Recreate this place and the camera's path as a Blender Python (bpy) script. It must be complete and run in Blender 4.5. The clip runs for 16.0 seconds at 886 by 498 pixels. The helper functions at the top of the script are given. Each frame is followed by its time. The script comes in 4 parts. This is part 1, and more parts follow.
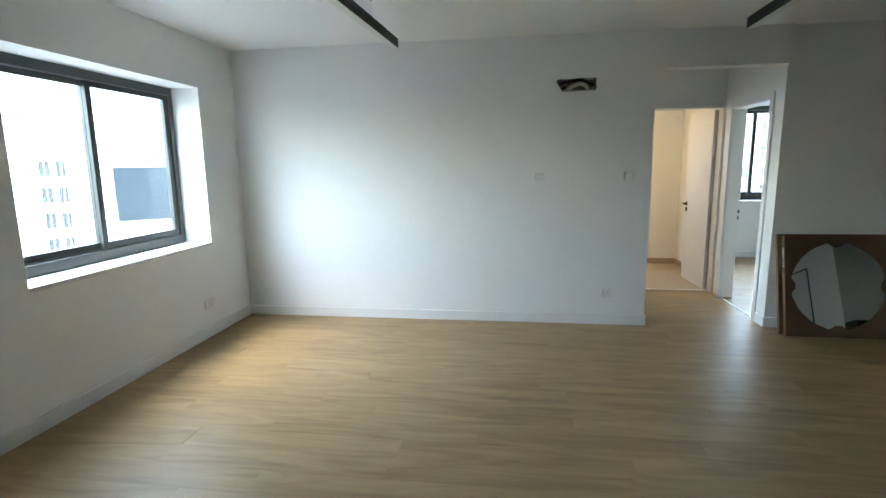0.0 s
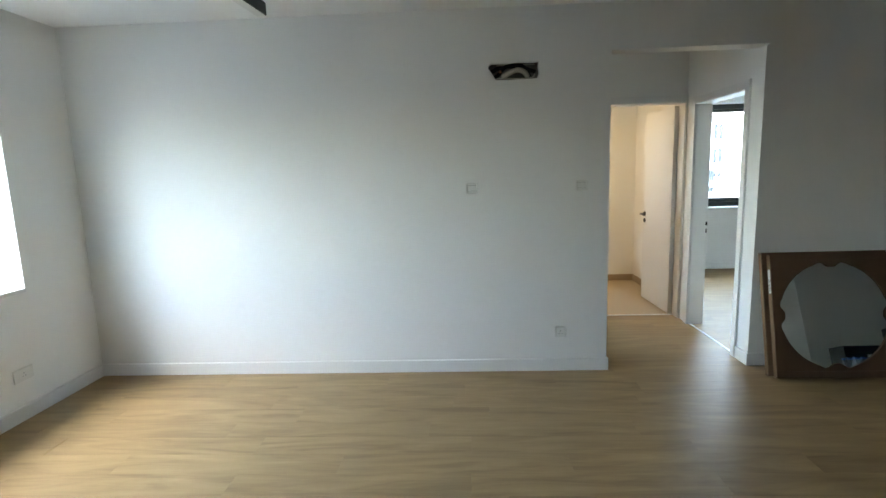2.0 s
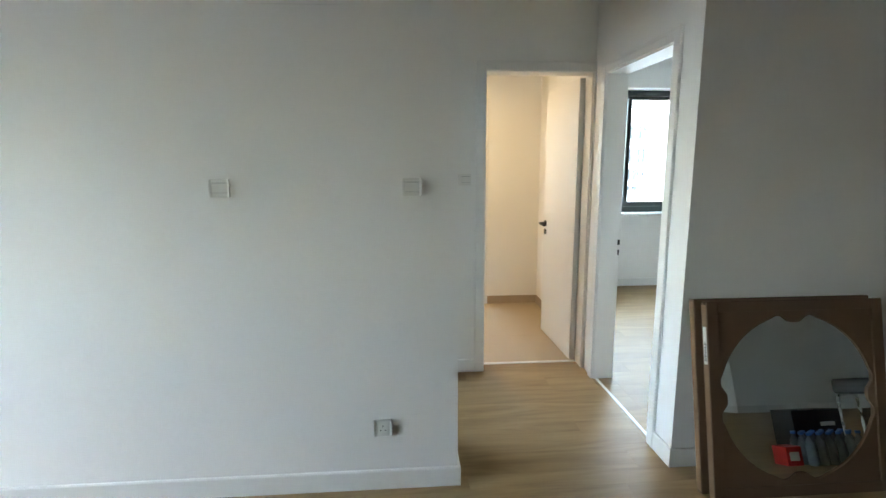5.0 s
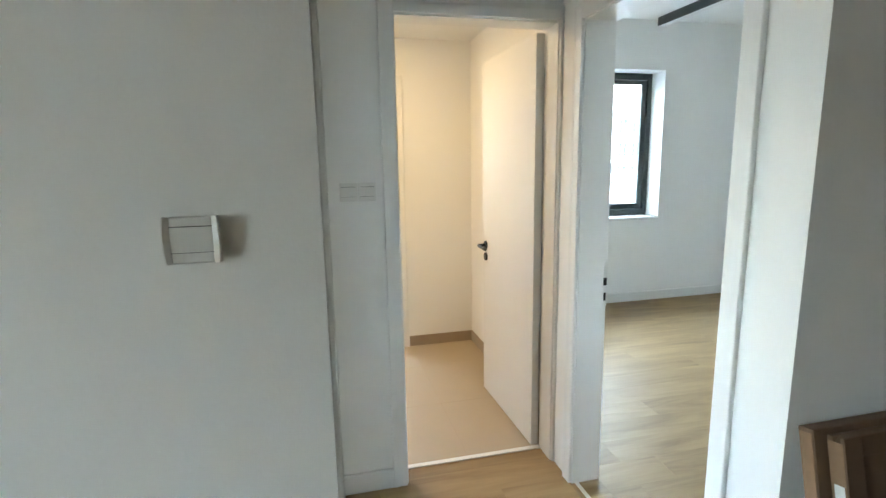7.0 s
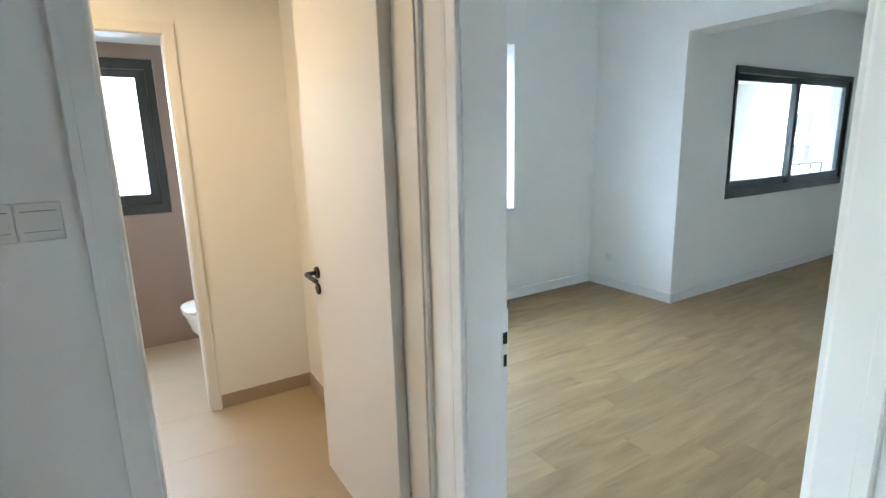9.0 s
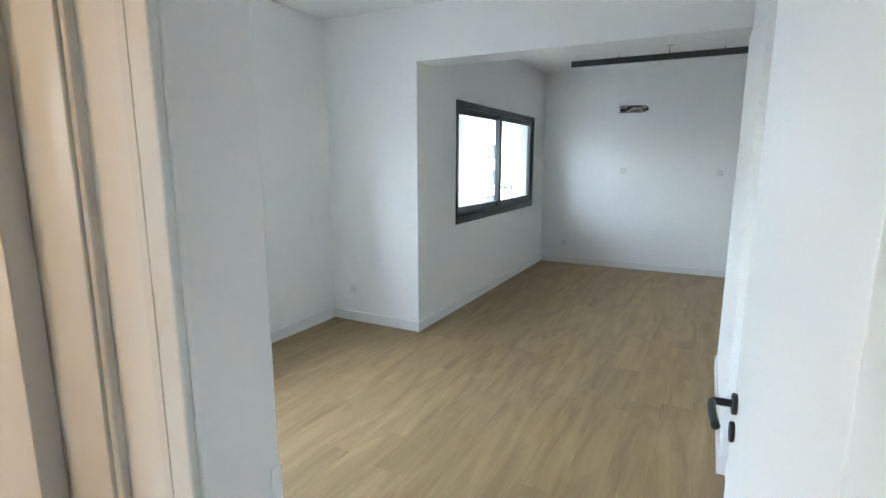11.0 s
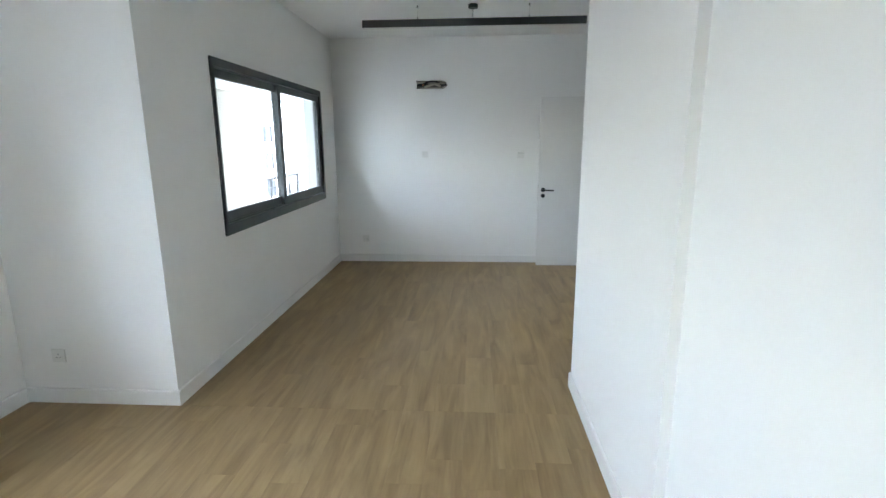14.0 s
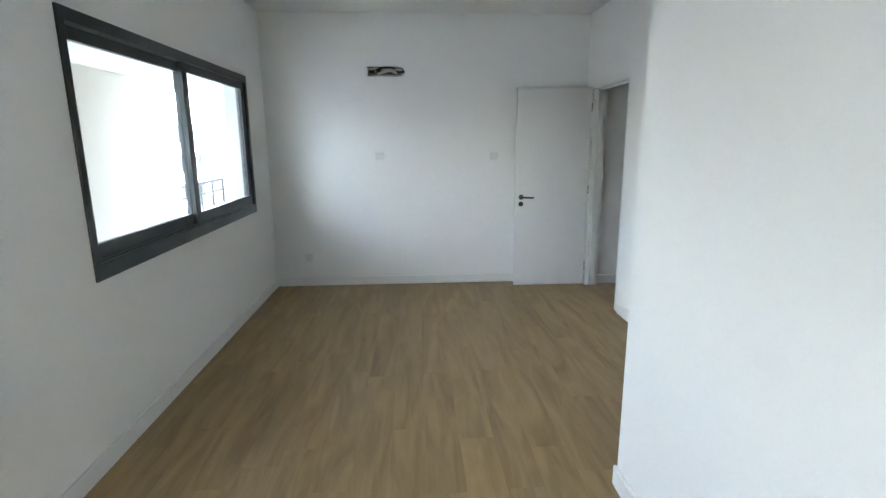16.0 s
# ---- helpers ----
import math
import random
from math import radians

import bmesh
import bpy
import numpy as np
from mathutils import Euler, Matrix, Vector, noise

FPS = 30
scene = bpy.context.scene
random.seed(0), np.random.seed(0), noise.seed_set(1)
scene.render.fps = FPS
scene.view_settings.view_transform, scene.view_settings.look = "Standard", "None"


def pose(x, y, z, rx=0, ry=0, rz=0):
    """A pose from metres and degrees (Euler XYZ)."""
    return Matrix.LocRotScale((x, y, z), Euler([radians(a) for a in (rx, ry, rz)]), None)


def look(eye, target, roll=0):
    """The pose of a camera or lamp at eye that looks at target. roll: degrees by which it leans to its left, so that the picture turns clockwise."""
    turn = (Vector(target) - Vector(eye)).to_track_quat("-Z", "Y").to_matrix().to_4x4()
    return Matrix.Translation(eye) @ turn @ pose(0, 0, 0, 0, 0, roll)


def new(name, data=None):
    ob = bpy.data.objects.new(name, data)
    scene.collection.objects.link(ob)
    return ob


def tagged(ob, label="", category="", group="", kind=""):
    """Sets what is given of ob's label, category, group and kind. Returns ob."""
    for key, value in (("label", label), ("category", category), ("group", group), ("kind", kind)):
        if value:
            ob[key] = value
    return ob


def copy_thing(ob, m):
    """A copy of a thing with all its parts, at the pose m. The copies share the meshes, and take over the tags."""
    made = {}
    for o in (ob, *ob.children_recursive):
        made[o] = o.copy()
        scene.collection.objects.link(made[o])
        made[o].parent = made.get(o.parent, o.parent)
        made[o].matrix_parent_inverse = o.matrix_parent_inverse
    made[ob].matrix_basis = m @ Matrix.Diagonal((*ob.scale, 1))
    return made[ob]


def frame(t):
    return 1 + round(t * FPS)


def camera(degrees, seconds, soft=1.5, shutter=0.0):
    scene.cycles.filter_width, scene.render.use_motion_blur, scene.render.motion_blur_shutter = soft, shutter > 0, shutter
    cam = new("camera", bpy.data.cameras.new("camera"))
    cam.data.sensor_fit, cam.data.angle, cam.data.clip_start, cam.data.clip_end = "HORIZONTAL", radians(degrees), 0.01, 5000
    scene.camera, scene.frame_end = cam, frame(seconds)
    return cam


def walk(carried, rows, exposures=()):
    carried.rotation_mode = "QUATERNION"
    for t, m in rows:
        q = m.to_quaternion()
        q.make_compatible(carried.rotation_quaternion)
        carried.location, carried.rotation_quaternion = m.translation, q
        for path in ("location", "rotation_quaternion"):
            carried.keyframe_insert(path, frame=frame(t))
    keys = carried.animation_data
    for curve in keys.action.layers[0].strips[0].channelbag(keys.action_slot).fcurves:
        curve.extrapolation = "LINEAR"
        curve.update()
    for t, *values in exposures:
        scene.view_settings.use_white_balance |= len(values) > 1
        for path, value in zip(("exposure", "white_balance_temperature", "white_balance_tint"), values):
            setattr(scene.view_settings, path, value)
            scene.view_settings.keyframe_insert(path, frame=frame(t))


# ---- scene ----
cam = camera(82.8, 16.0)
PATH = [
    (0, (0.116, 0.175, 1.517), (-0.164, 2.128, 1.188), -0.8),
    (0.5, (0.166, 0.455, 1.518), (-0.034, 2.422, 1.216), -0.3),
    (1, (0.224, 0.714, 1.512), (0.013, 2.681, 1.219), -0.4),
    (1.5, (0.263, 0.996, 1.51), (0.088, 2.966, 1.212), -1.1),
    (2, (0.306, 1.265, 1.524), (0.207, 3.239, 1.222), -1.8),
    (2.5, (0.423, 1.58, 1.512), (0.341, 3.554, 1.203), -1.8),
    (3, (0.528, 1.849, 1.501), (0.467, 3.823, 1.185), -1.7),
    (3.5, (0.631, 2.154, 1.512), (0.633, 4.131, 1.205), -1.7),
    (4, (0.809, 2.403, 1.517), (0.892, 4.373, 1.182), -1.5),
    (4.2, (0.885, 2.464, 1.496), (0.986, 4.435, 1.174), -1.0),
    (6.5, (1.283, 3.791, 1.5), (1.613, 5.729, 1.133), -0.8),
    (7, (1.336, 4.114, 1.516), (1.796, 6.029, 1.168), -1.0),
    (7.5, (1.421, 4.358, 1.503), (2.01, 6.232, 1.132), -1.9),
    (8, (1.552, 4.611, 1.519), (2.236, 6.45, 1.131), -1.4),
    (8.5, (1.625, 4.805, 1.509), (2.407, 6.602, 1.108), -0.9),
    (9, (1.689, 4.996, 1.524), (2.712, 6.664, 1.109), -1.5),
    (9.5, (1.733, 5.101, 1.533), (3.016, 6.58, 1.125), -1.2),
    (9.7, (1.763, 5.141, 1.538), (3.117, 6.558, 1.139), -1.1),
    (12, (2.214, 5.656, 1.578), (4.124, 6.131, 1.221), -0.2),
    (12.5, (2.365, 5.719, 1.557), (4.299, 6.062, 1.179), -0.8),
    (13, (2.59, 5.788, 1.551), (4.523, 6.134, 1.168), -0.8),
    (13.5, (2.847, 5.852, 1.549), (4.787, 6.108, 1.132), -0.0),
    (14, (3.108, 5.923, 1.575), (5.06, 6.044, 1.156), -0.4),
    (14.5, (3.327, 5.976, 1.56), (5.28, 6.034, 1.134), -0.5),
    (15, (3.597, 6.001, 1.565), (5.552, 6.051, 1.144), -0.5),
    (15.5, (3.856, 6.072, 1.551), (5.811, 6.073, 1.131), 0.2),
    (16, (4.184, 6.193, 1.562), (6.136, 6.082, 1.142), -0.4),
]
EXPOSURES = [(0.0, 5.73, 6500, 5), (3.5, 5.84, 6700, 6), (7.0, 6.22, 6550, 6), (9.0, 6.0, 6300, 8), (12.0, 5.96, 6850, 13), (16.0, 5.94, 6950, 14)]
walk(cam, [(t, look(eye, target, roll)) for t, eye, target, roll in PATH], EXPOSURES)

# ---- world and lights ----
world = bpy.data.worlds.new("world")
scene.world = world
world.use_nodes = True
wn = world.node_tree
sky = wn.nodes.new("ShaderNodeTexSky")
sky.sky_type = "NISHITA"
sky.sun_disc = False
SUN_UP, SUN_ROUND = 60, 245
sky.sun_elevation = radians(SUN_UP)
sky.sun_rotation = radians(SUN_ROUND)
sky.dust_density = 1.2
sky.air_density = 1.0
# an overcast sky: a grey-white veil over the clear one, three times as bright overhead as at the horizon
above = wn.nodes.new("ShaderNodeTexCoord")
split = wn.nodes.new("ShaderNodeSeparateXYZ")
lift = wn.nodes.new("ShaderNodeMapRange")
lift.inputs["To Min"].default_value, lift.inputs["To Max"].default_value = 0.5, 1.5
cloud = wn.nodes.new("ShaderNodeMix")
cloud.data_type = "RGBA"
cloud.inputs["Factor"].default_value = 0.6
cloud.inputs["B"].default_value = (2.9, 3.2, 3.55, 1)
veil = wn.nodes.new("ShaderNodeVectorMath")
veil.operation = "SCALE"
wn.links.new(above.outputs["Generated"], split.inputs["Vector"])
wn.links.new(split.outputs["Z"], lift.inputs["Value"])
wn.links.new(sky.outputs["Color"], cloud.inputs["A"])
wn.links.new(cloud.outputs["Result"], veil.inputs[0])
wn.links.new(lift.outputs["Result"], veil.inputs["Scale"])
wn.links.new(veil.outputs["Vector"], wn.nodes["Background"].inputs["Color"])
wn.nodes["Background"].inputs["Strength"].default_value = 0.15

sun_data = bpy.data.lights.new("sun", "SUN")
sun_data.energy, sun_data.angle, sun_data.color = 0.004, radians(35), (1.0, 0.97, 0.93)
sun = new("sun", sun_data)
sun_way = Vector((math.sin(radians(SUN_ROUND)) * math.cos(radians(SUN_UP)), math.cos(radians(SUN_ROUND)) * math.cos(radians(SUN_UP)), math.sin(radians(SUN_UP))))
sun.matrix_world = look(sun_way * 40, (0, 0, 0))


# ---- materials ----
def mat(name, color, rough=0.5, metal=0.0, vary=0.04, scale=6.0, bump=0.02, bump_scale=60.0, stretch=(1, 1, 1), spec=0.5, second=None):
    m = bpy.data.materials.new(name)
    m.use_nodes = True
    nt = m.node_tree
    b = nt.nodes["Principled BSDF"]
    tc = nt.nodes.new("ShaderNodeTexCoord")
    mp = nt.nodes.new("ShaderNodeMapping")
    mp.inputs["Scale"].default_value = stretch
    nt.links.new(tc.outputs["Object"], mp.inputs["Vector"])
    n1 = nt.nodes.new("ShaderNodeTexNoise")
    n1.inputs["Scale"].default_value = scale
    n1.inputs["Detail"].default_value = 5
    nt.links.new(mp.outputs["Vector"], n1.inputs["Vector"])
    ramp = nt.nodes.new("ShaderNodeMix")
    ramp.data_type = "RGBA"
    c2 = second or [c * (1 - 2 * vary) for c in color]
    ramp.inputs["A"].default_value = (*c2, 1)
    ramp.inputs["B"].default_value = (*color, 1)
    nt.links.new(n1.outputs["Fac"], ramp.inputs["Factor"])
    nt.links.new(ramp.outputs["Result"], b.inputs["Base Color"])
    n2 = nt.nodes.new("ShaderNodeTexNoise")
    n2.inputs["Scale"].default_value = bump_scale
    n2.inputs["Detail"].default_value = 3
    nt.links.new(mp.outputs["Vector"], n2.inputs["Vector"])
    bp = nt.nodes.new("ShaderNodeBump")
    bp.inputs["Strength"].default_value = bump
    bp.inputs["Distance"].default_value = 0.01
    nt.links.new(n2.outputs["Fac"], bp.inputs["Height"])
    nt.links.new(bp.outputs["Normal"], b.inputs["Normal"])
    rr = nt.nodes.new("ShaderNodeMapRange")
    rr.inputs["To Min"].default_value = max(0.02, rough - 0.06)
    rr.inputs["To Max"].default_value = min(1, rough + 0.06)
    nt.links.new(n1.outputs["Fac"], rr.inputs["Value"])
    nt.links.new(rr.outputs["Result"], b.inputs["Roughness"])
    b.inputs["Metallic"].default_value = metal
    b.inputs["Specular IOR Level"].default_value = spec
    return m


def wood_floor():
    m = bpy.data.materials.new("oak_plank")
    m.use_nodes = True
    nt = m.node_tree
    b = nt.nodes["Principled BSDF"]
    tc = nt.nodes.new("ShaderNodeTexCoord")
    info = nt.nodes.new("ShaderNodeObjectInfo")
    mul = nt.nodes.new("ShaderNodeMath")
    mul.operation, mul.inputs[1].default_value = "MULTIPLY", 91.0
    nt.links.new(info.outputs["Random"], mul.inputs[0])
    add = nt.nodes.new("ShaderNodeVectorMath")
    nt.links.new(tc.outputs["Object"], add.inputs[0])
    nt.links.new(mul.outputs["Value"], add.inputs[1])

    def grain(stretch, scale, detail, dist=0.0):
        mp = nt.nodes.new("ShaderNodeMapping")
        mp.inputs["Scale"].default_value = stretch
        nt.links.new(add.outputs["Vector"], mp.inputs["Vector"])
        n = nt.nodes.new("ShaderNodeTexNoise")
        n.inputs["Scale"].default_value, n.inputs["Detail"].default_value = scale, detail
        n.inputs["Distortion"].default_value = dist
        nt.links.new(mp.outputs["Vector"], n.inputs["Vector"])
        return n
    broad = grain((0.8, 5, 1), 1.6, 6, 1.2)
    fine = grain((1.6, 30, 1), 2.0, 6, 0.8)
    mixf = nt.nodes.new("ShaderNodeMix")
    mixf.inputs["Factor"].default_value = 0.2
    nt.links.new(broad.outputs["Fac"], mixf.inputs["A"])
    nt.links.new(fine.outputs["Fac"], mixf.inputs["B"])
    ramp = nt.nodes.new("ShaderNodeValToRGB")
    e = ramp.color_ramp.elements
    e[0].position, e[0].color = 0.3, (*WOOD_DARK, 1)
    e[1].position, e[1].color = 0.7, (*WOOD_LIGHT, 1)
    nt.links.new(mixf.outputs["Result"], ramp.inputs["Fac"])
    hsv = nt.nodes.new("ShaderNodeHueSaturation")
    vr = nt.nodes.new("ShaderNodeMapRange")
    vr.inputs["To Min"].default_value, vr.inputs["To Max"].default_value = 0.965, 1.035
    nt.links.new(info.outputs["Random"], vr.inputs["Value"])
    nt.links.new(vr.outputs["Result"], hsv.inputs["Value"])
    nt.links.new(ramp.outputs["Color"], hsv.inputs["Color"])
    nt.links.new(hsv.outputs["Color"], b.inputs["Base Color"])
    bp = nt.nodes.new("ShaderNodeBump")
    bp.inputs["Strength"].default_value, bp.inputs["Distance"].default_value = 0.06, 0.002
    nt.links.new(fine.outputs["Fac"], bp.inputs["Height"])
    nt.links.new(bp.outputs["Normal"], b.inputs["Normal"])
    rr = nt.nodes.new("ShaderNodeMapRange")
    rr.inputs["To Min"].default_value, rr.inputs["To Max"].default_value = 0.36, 0.48
    nt.links.new(broad.outputs["Fac"], rr.inputs["Value"])
    nt.links.new(rr.outputs["Result"], b.inputs["Roughness"])
    b.inputs["Specular IOR Level"].default_value = 0.2
    return m


def glass_mat():
    m = bpy.data.materials.new("window_glass")
    m.use_nodes = True
    nt = m.node_tree
    nt.nodes.remove(nt.nodes["Principled BSDF"])
    tr = nt.nodes.new("ShaderNodeBsdfTransparent")
    tr.inputs["Color"].default_value = (0.93, 0.96, 0.96, 1)
    gl = nt.nodes.new("ShaderNodeBsdfGlossy")
    gl.inputs["Roughness"].default_value = 0.02
    lw = nt.nodes.new("ShaderNodeLayerWeight")
    pw = nt.nodes.new("ShaderNodeMath")
    pw.operation, pw.inputs[1].default_value = "POWER", 4.0
    nt.links.new(lw.outputs["Facing"], pw.inputs[0])
    fr = nt.nodes.new("ShaderNodeMapRange")
    fr.inputs["To Min"].default_value, fr.inputs["To Max"].default_value = 0.03, 0.6
    nt.links.new(pw.outputs["Value"], fr.inputs["Value"])
    mx = nt.nodes.new("ShaderNodeMixShader")
    nt.links.new(fr.outputs["Result"], mx.inputs["Fac"])
    nt.links.new(tr.outputs["BSDF"], mx.inputs[1])
    nt.links.new(gl.outputs["BSDF"], mx.inputs[2])
    nt.links.new(mx.outputs["Shader"], nt.nodes["Material Output"].inputs["Surface"])
    return m


def glow(name, color, strength):
    m = bpy.data.materials.new(name)
    m.use_nodes = True
    b = m.node_tree.nodes["Principled BSDF"]
    b.inputs["Base Color"].default_value = (0.8, 0.8, 0.8, 1)
    b.inputs["Emission Color"].default_value = (*color, 1)
    b.inputs["Emission Strength"].default_value = strength
    return m


WOOD_DARK, WOOD_LIGHT = (0.235, 0.156, 0.077), (0.402, 0.281, 0.143)
PAINT = mat("white_wall_paint", (0.87, 0.87, 0.85), 0.75, vary=0.012, scale=1.3, bump=0.05, bump_scale=140, spec=0.3)
CEIL = mat("white_ceiling_paint", (0.88, 0.88, 0.865), 0.85, vary=0.01, scale=1.1, bump=0.04, bump_scale=120, spec=0.2)
TRIM = mat("white_satin_trim", (0.82, 0.82, 0.80), 0.38, vary=0.01, scale=3, bump=0.01)
DOORP = mat("white_door_lacquer", (0.80, 0.80, 0.78), 0.5, vary=0.01, scale=2.2, bump=0.012, bump_scale=30)
SLAB = mat("dark_underlay", (0.10, 0.075, 0.05), 0.8)
OAK = wood_floor()
ALU = mat("anthracite_aluminium", (0.045, 0.052, 0.05), 0.36, 0.25, vary=0.08, scale=8, bump=0.01)
GASKET = mat("black_rubber_gasket", (0.012, 0.012, 0.012), 0.6)
GLASS = glass_mat()
SILL = mat("white_marble_sill", (0.78, 0.78, 0.77), 0.28, vary=0.06, scale=9, bump=0.005)
BLACK = mat("matt_black_metal", (0.022, 0.025, 0.024), 0.42, 0.3, vary=0.1, scale=20)
LAMPB = mat("black_lamp_housing", (0.03, 0.032, 0.03), 0.45, 0.2, vary=0.08, scale=9)
DIFF = mat("opal_diffuser", (0.75, 0.75, 0.72), 0.35, vary=0.01)
STEEL = mat("brushed_steel", (0.55, 0.55, 0.53), 0.28, 1.0, vary=0.05, scale=15)
PLASTIC = mat("white_switch_plastic", (0.78, 0.78, 0.75), 0.3, vary=0.01)
DARKHOLE = mat("dark_slot", (0.01, 0.01, 0.01), 0.7)
TILE = mat("beige_porcelain_tile", (0.47, 0.385, 0.265), 0.42, vary=0.05, scale=5, bump=0.02, bump_scale=40, spec=0.4)
SKIRT = mat("beige_tile_skirting", (0.40, 0.32, 0.24), 0.45, vary=0.06, scale=6)
BATHT = mat("taupe_wall_tile", (0.33, 0.25, 0.20), 0.4, vary=0.06, scale=4)
GROUT = mat("beige_grout", (0.44, 0.36, 0.245), 0.9)
CERAMIC = mat("white_ceramic", (0.83, 0.83, 0.82), 0.1, vary=0.005)
CARD = mat("brown_cardboard", (0.145, 0.084, 0.045), 0.8, vary=0.09, scale=5, bump=0.06, bump_scale=90, stretch=(1, 1, 6))
CARD_EDGE = mat("cardboard_cut_edge", (0.27, 0.16, 0.085), 0.85, vary=0.12, scale=40, bump=0.15)
PAPER = mat("white_paper_label", (0.75, 0.74, 0.70), 0.6)
INK = mat("black_ink", (0.02, 0.02, 0.02), 0.6)
CEMENT = mat("rough_cement", (0.20, 0.185, 0.17), 0.95, vary=0.2, scale=18, bump=0.5, bump_scale=35)
FOAM = mat("black_pipe_foam", (0.02, 0.02, 0.02), 0.85, bump=0.2, bump_scale=80)
HOSE = mat("cream_drain_hose", (0.55, 0.52, 0.44), 0.5, vary=0.1, scale=20)
COPPER = mat("copper_pipe", (0.62, 0.32, 0.18), 0.3, 1.0)
MIRROR = bpy.data.materials.new("mirror_glass")
MIRROR.use_nodes = True
MIRROR.node_tree.nodes["Principled BSDF"].inputs["Base Color"].default_value = (0.72, 0.75, 0.74, 1)
MIRROR.node_tree.nodes["Principled BSDF"].inputs["Metallic"].default_value = 1.0
MIRROR.node_tree.nodes["Principled BSDF"].inputs["Roughness"].default_value = 0.015
FACADE = mat("white_render_facade", (0.72, 0.72, 0.70), 0.9, vary=0.05, scale=0.3, bump=0.02, bump_scale=4)
FACADE_GREY = mat("grey_render_facade", (0.50, 0.52, 0.54), 0.9, vary=0.06, scale=0.3)
FGLASS = mat("far_dark_window", (0.075, 0.082, 0.088), 0.7, vary=0.2, scale=0.8, spec=0.05)
BLUEGLASS = mat("blue_grey_cladding", (0.038, 0.048, 0.055), 0.7, vary=0.2, scale=0.6, spec=0.05)
GROUND = mat("asphalt_ground", (0.09, 0.09, 0.09), 0.9, vary=0.2, scale=0.2)


# ---- building helpers ----
def finish(name, bm, material, parent=None, label="", category="", kind="", group="", smooth=False):
    bmesh.ops.recalc_face_normals(bm, faces=bm.faces)
    me = bpy.data.meshes.new(name)
    bm.to_mesh(me)
    bm.free()
    for mm in material if isinstance(material, (list, tuple)) else (material,):
        me.materials.append(mm)
    if smooth:
        for p in me.polygons:
            p.use_smooth = True
    ob = new(name, me)
    if parent:
        ob.parent = parent
    return tagged(ob, label, category, group, kind)


def part(name, bm, material, parent, label="", smooth=False):
    return finish(name, bm, material, parent, label, smooth=smooth)


def thing(name, at, label, category, kind="", group="", rz=0, rx=0):
    ob = new(name)
    ob.empty_display_size = 0.05
    ob.matrix_world = pose(*at, rx, 0, rz)
    return tagged(ob, label, category, group, kind)


def box(x0, x1, y0, y1, z0, z1, bevel=0.0, bm=None, seg=2):
    one = bmesh.new()
    bmesh.ops.create_cube(one, size=1)
    for v in one.verts:
        v.co = Vector(((x0 + x1) / 2 + v.co.x * (x1 - x0), (y0 + y1) / 2 + v.co.y * (y1 - y0), (z0 + z1) / 2 + v.co.z * (z1 - z0)))
    if bevel:
        bmesh.ops.bevel(one, geom=one.edges[:], offset=bevel, segments=seg, affect="EDGES", profile=0.5)
    return join(bm, one) if bm else one


def join(bm, other):
    me = bpy.data.meshes.new("tmp")
    other.to_mesh(me)
    other.free()
    bm.from_mesh(me)
    bpy.data.meshes.remove(me)
    return bm


def rod(a, b, r, seg=16, r2=None, bevel=0.0):
    bm = bmesh.new()
    a, b = Vector(a), Vector(b)
    d = b - a
    bmesh.ops.create_cone(bm, cap_ends=True, segments=seg, radius1=r, radius2=r if r2 is None else r2, depth=d.length)
    if bevel:
        caps = [e for e in bm.edges if len(e.link_faces) == 2 and any(len(f.verts) > 4 for f in e.link_faces)]
        bmesh.ops.bevel(bm, geom=caps, offset=bevel, segments=2, affect="EDGES", profile=0.5)
    bmesh.ops.transform(bm, matrix=Matrix.Translation((a + b) / 2) @ d.to_track_quat("Z", "Y").to_matrix().to_4x4(), verts=bm.verts)
    return bm


def tube(points, r, seg=12):
    """A tube along a polyline."""
    bm = bmesh.new()
    pts = [Vector(p) for p in points]
    if len(pts) > 3:
        ext = [2 * pts[0] - pts[1], *pts, 2 * pts[-1] - pts[-2]]
        pts = [0.5 * (2 * b + (c - a) * u + (2 * a - 5 * b + 4 * c - d) * u * u + (3 * b - a - 3 * c + d) * u ** 3)
               for a, b, c, d in zip(ext, ext[1:], ext[2:], ext[3:]) for u in (0, 0.25, 0.5, 0.75)] + [pts[-1]]
    rings = []
    for i, p in enumerate(pts):
        d = (pts[min(i + 1, len(pts) - 1)] - pts[max(i - 1, 0)]).normalized()
        q = d.to_track_quat("Z", "Y")
        rings.append([bm.verts.new(p + q @ Vector((r * math.cos(2 * math.pi * k / seg), r * math.sin(2 * math.pi * k / seg), 0))) for k in range(seg)])
    for a, b in zip(rings, rings[1:]):
        for k in range(seg):
            bm.faces.new((a[k], a[(k + 1) % seg], b[(k + 1) % seg], b[k]))
    bm.faces.new(rings[0])
    bm.faces.new(rings[-1])
    return bm


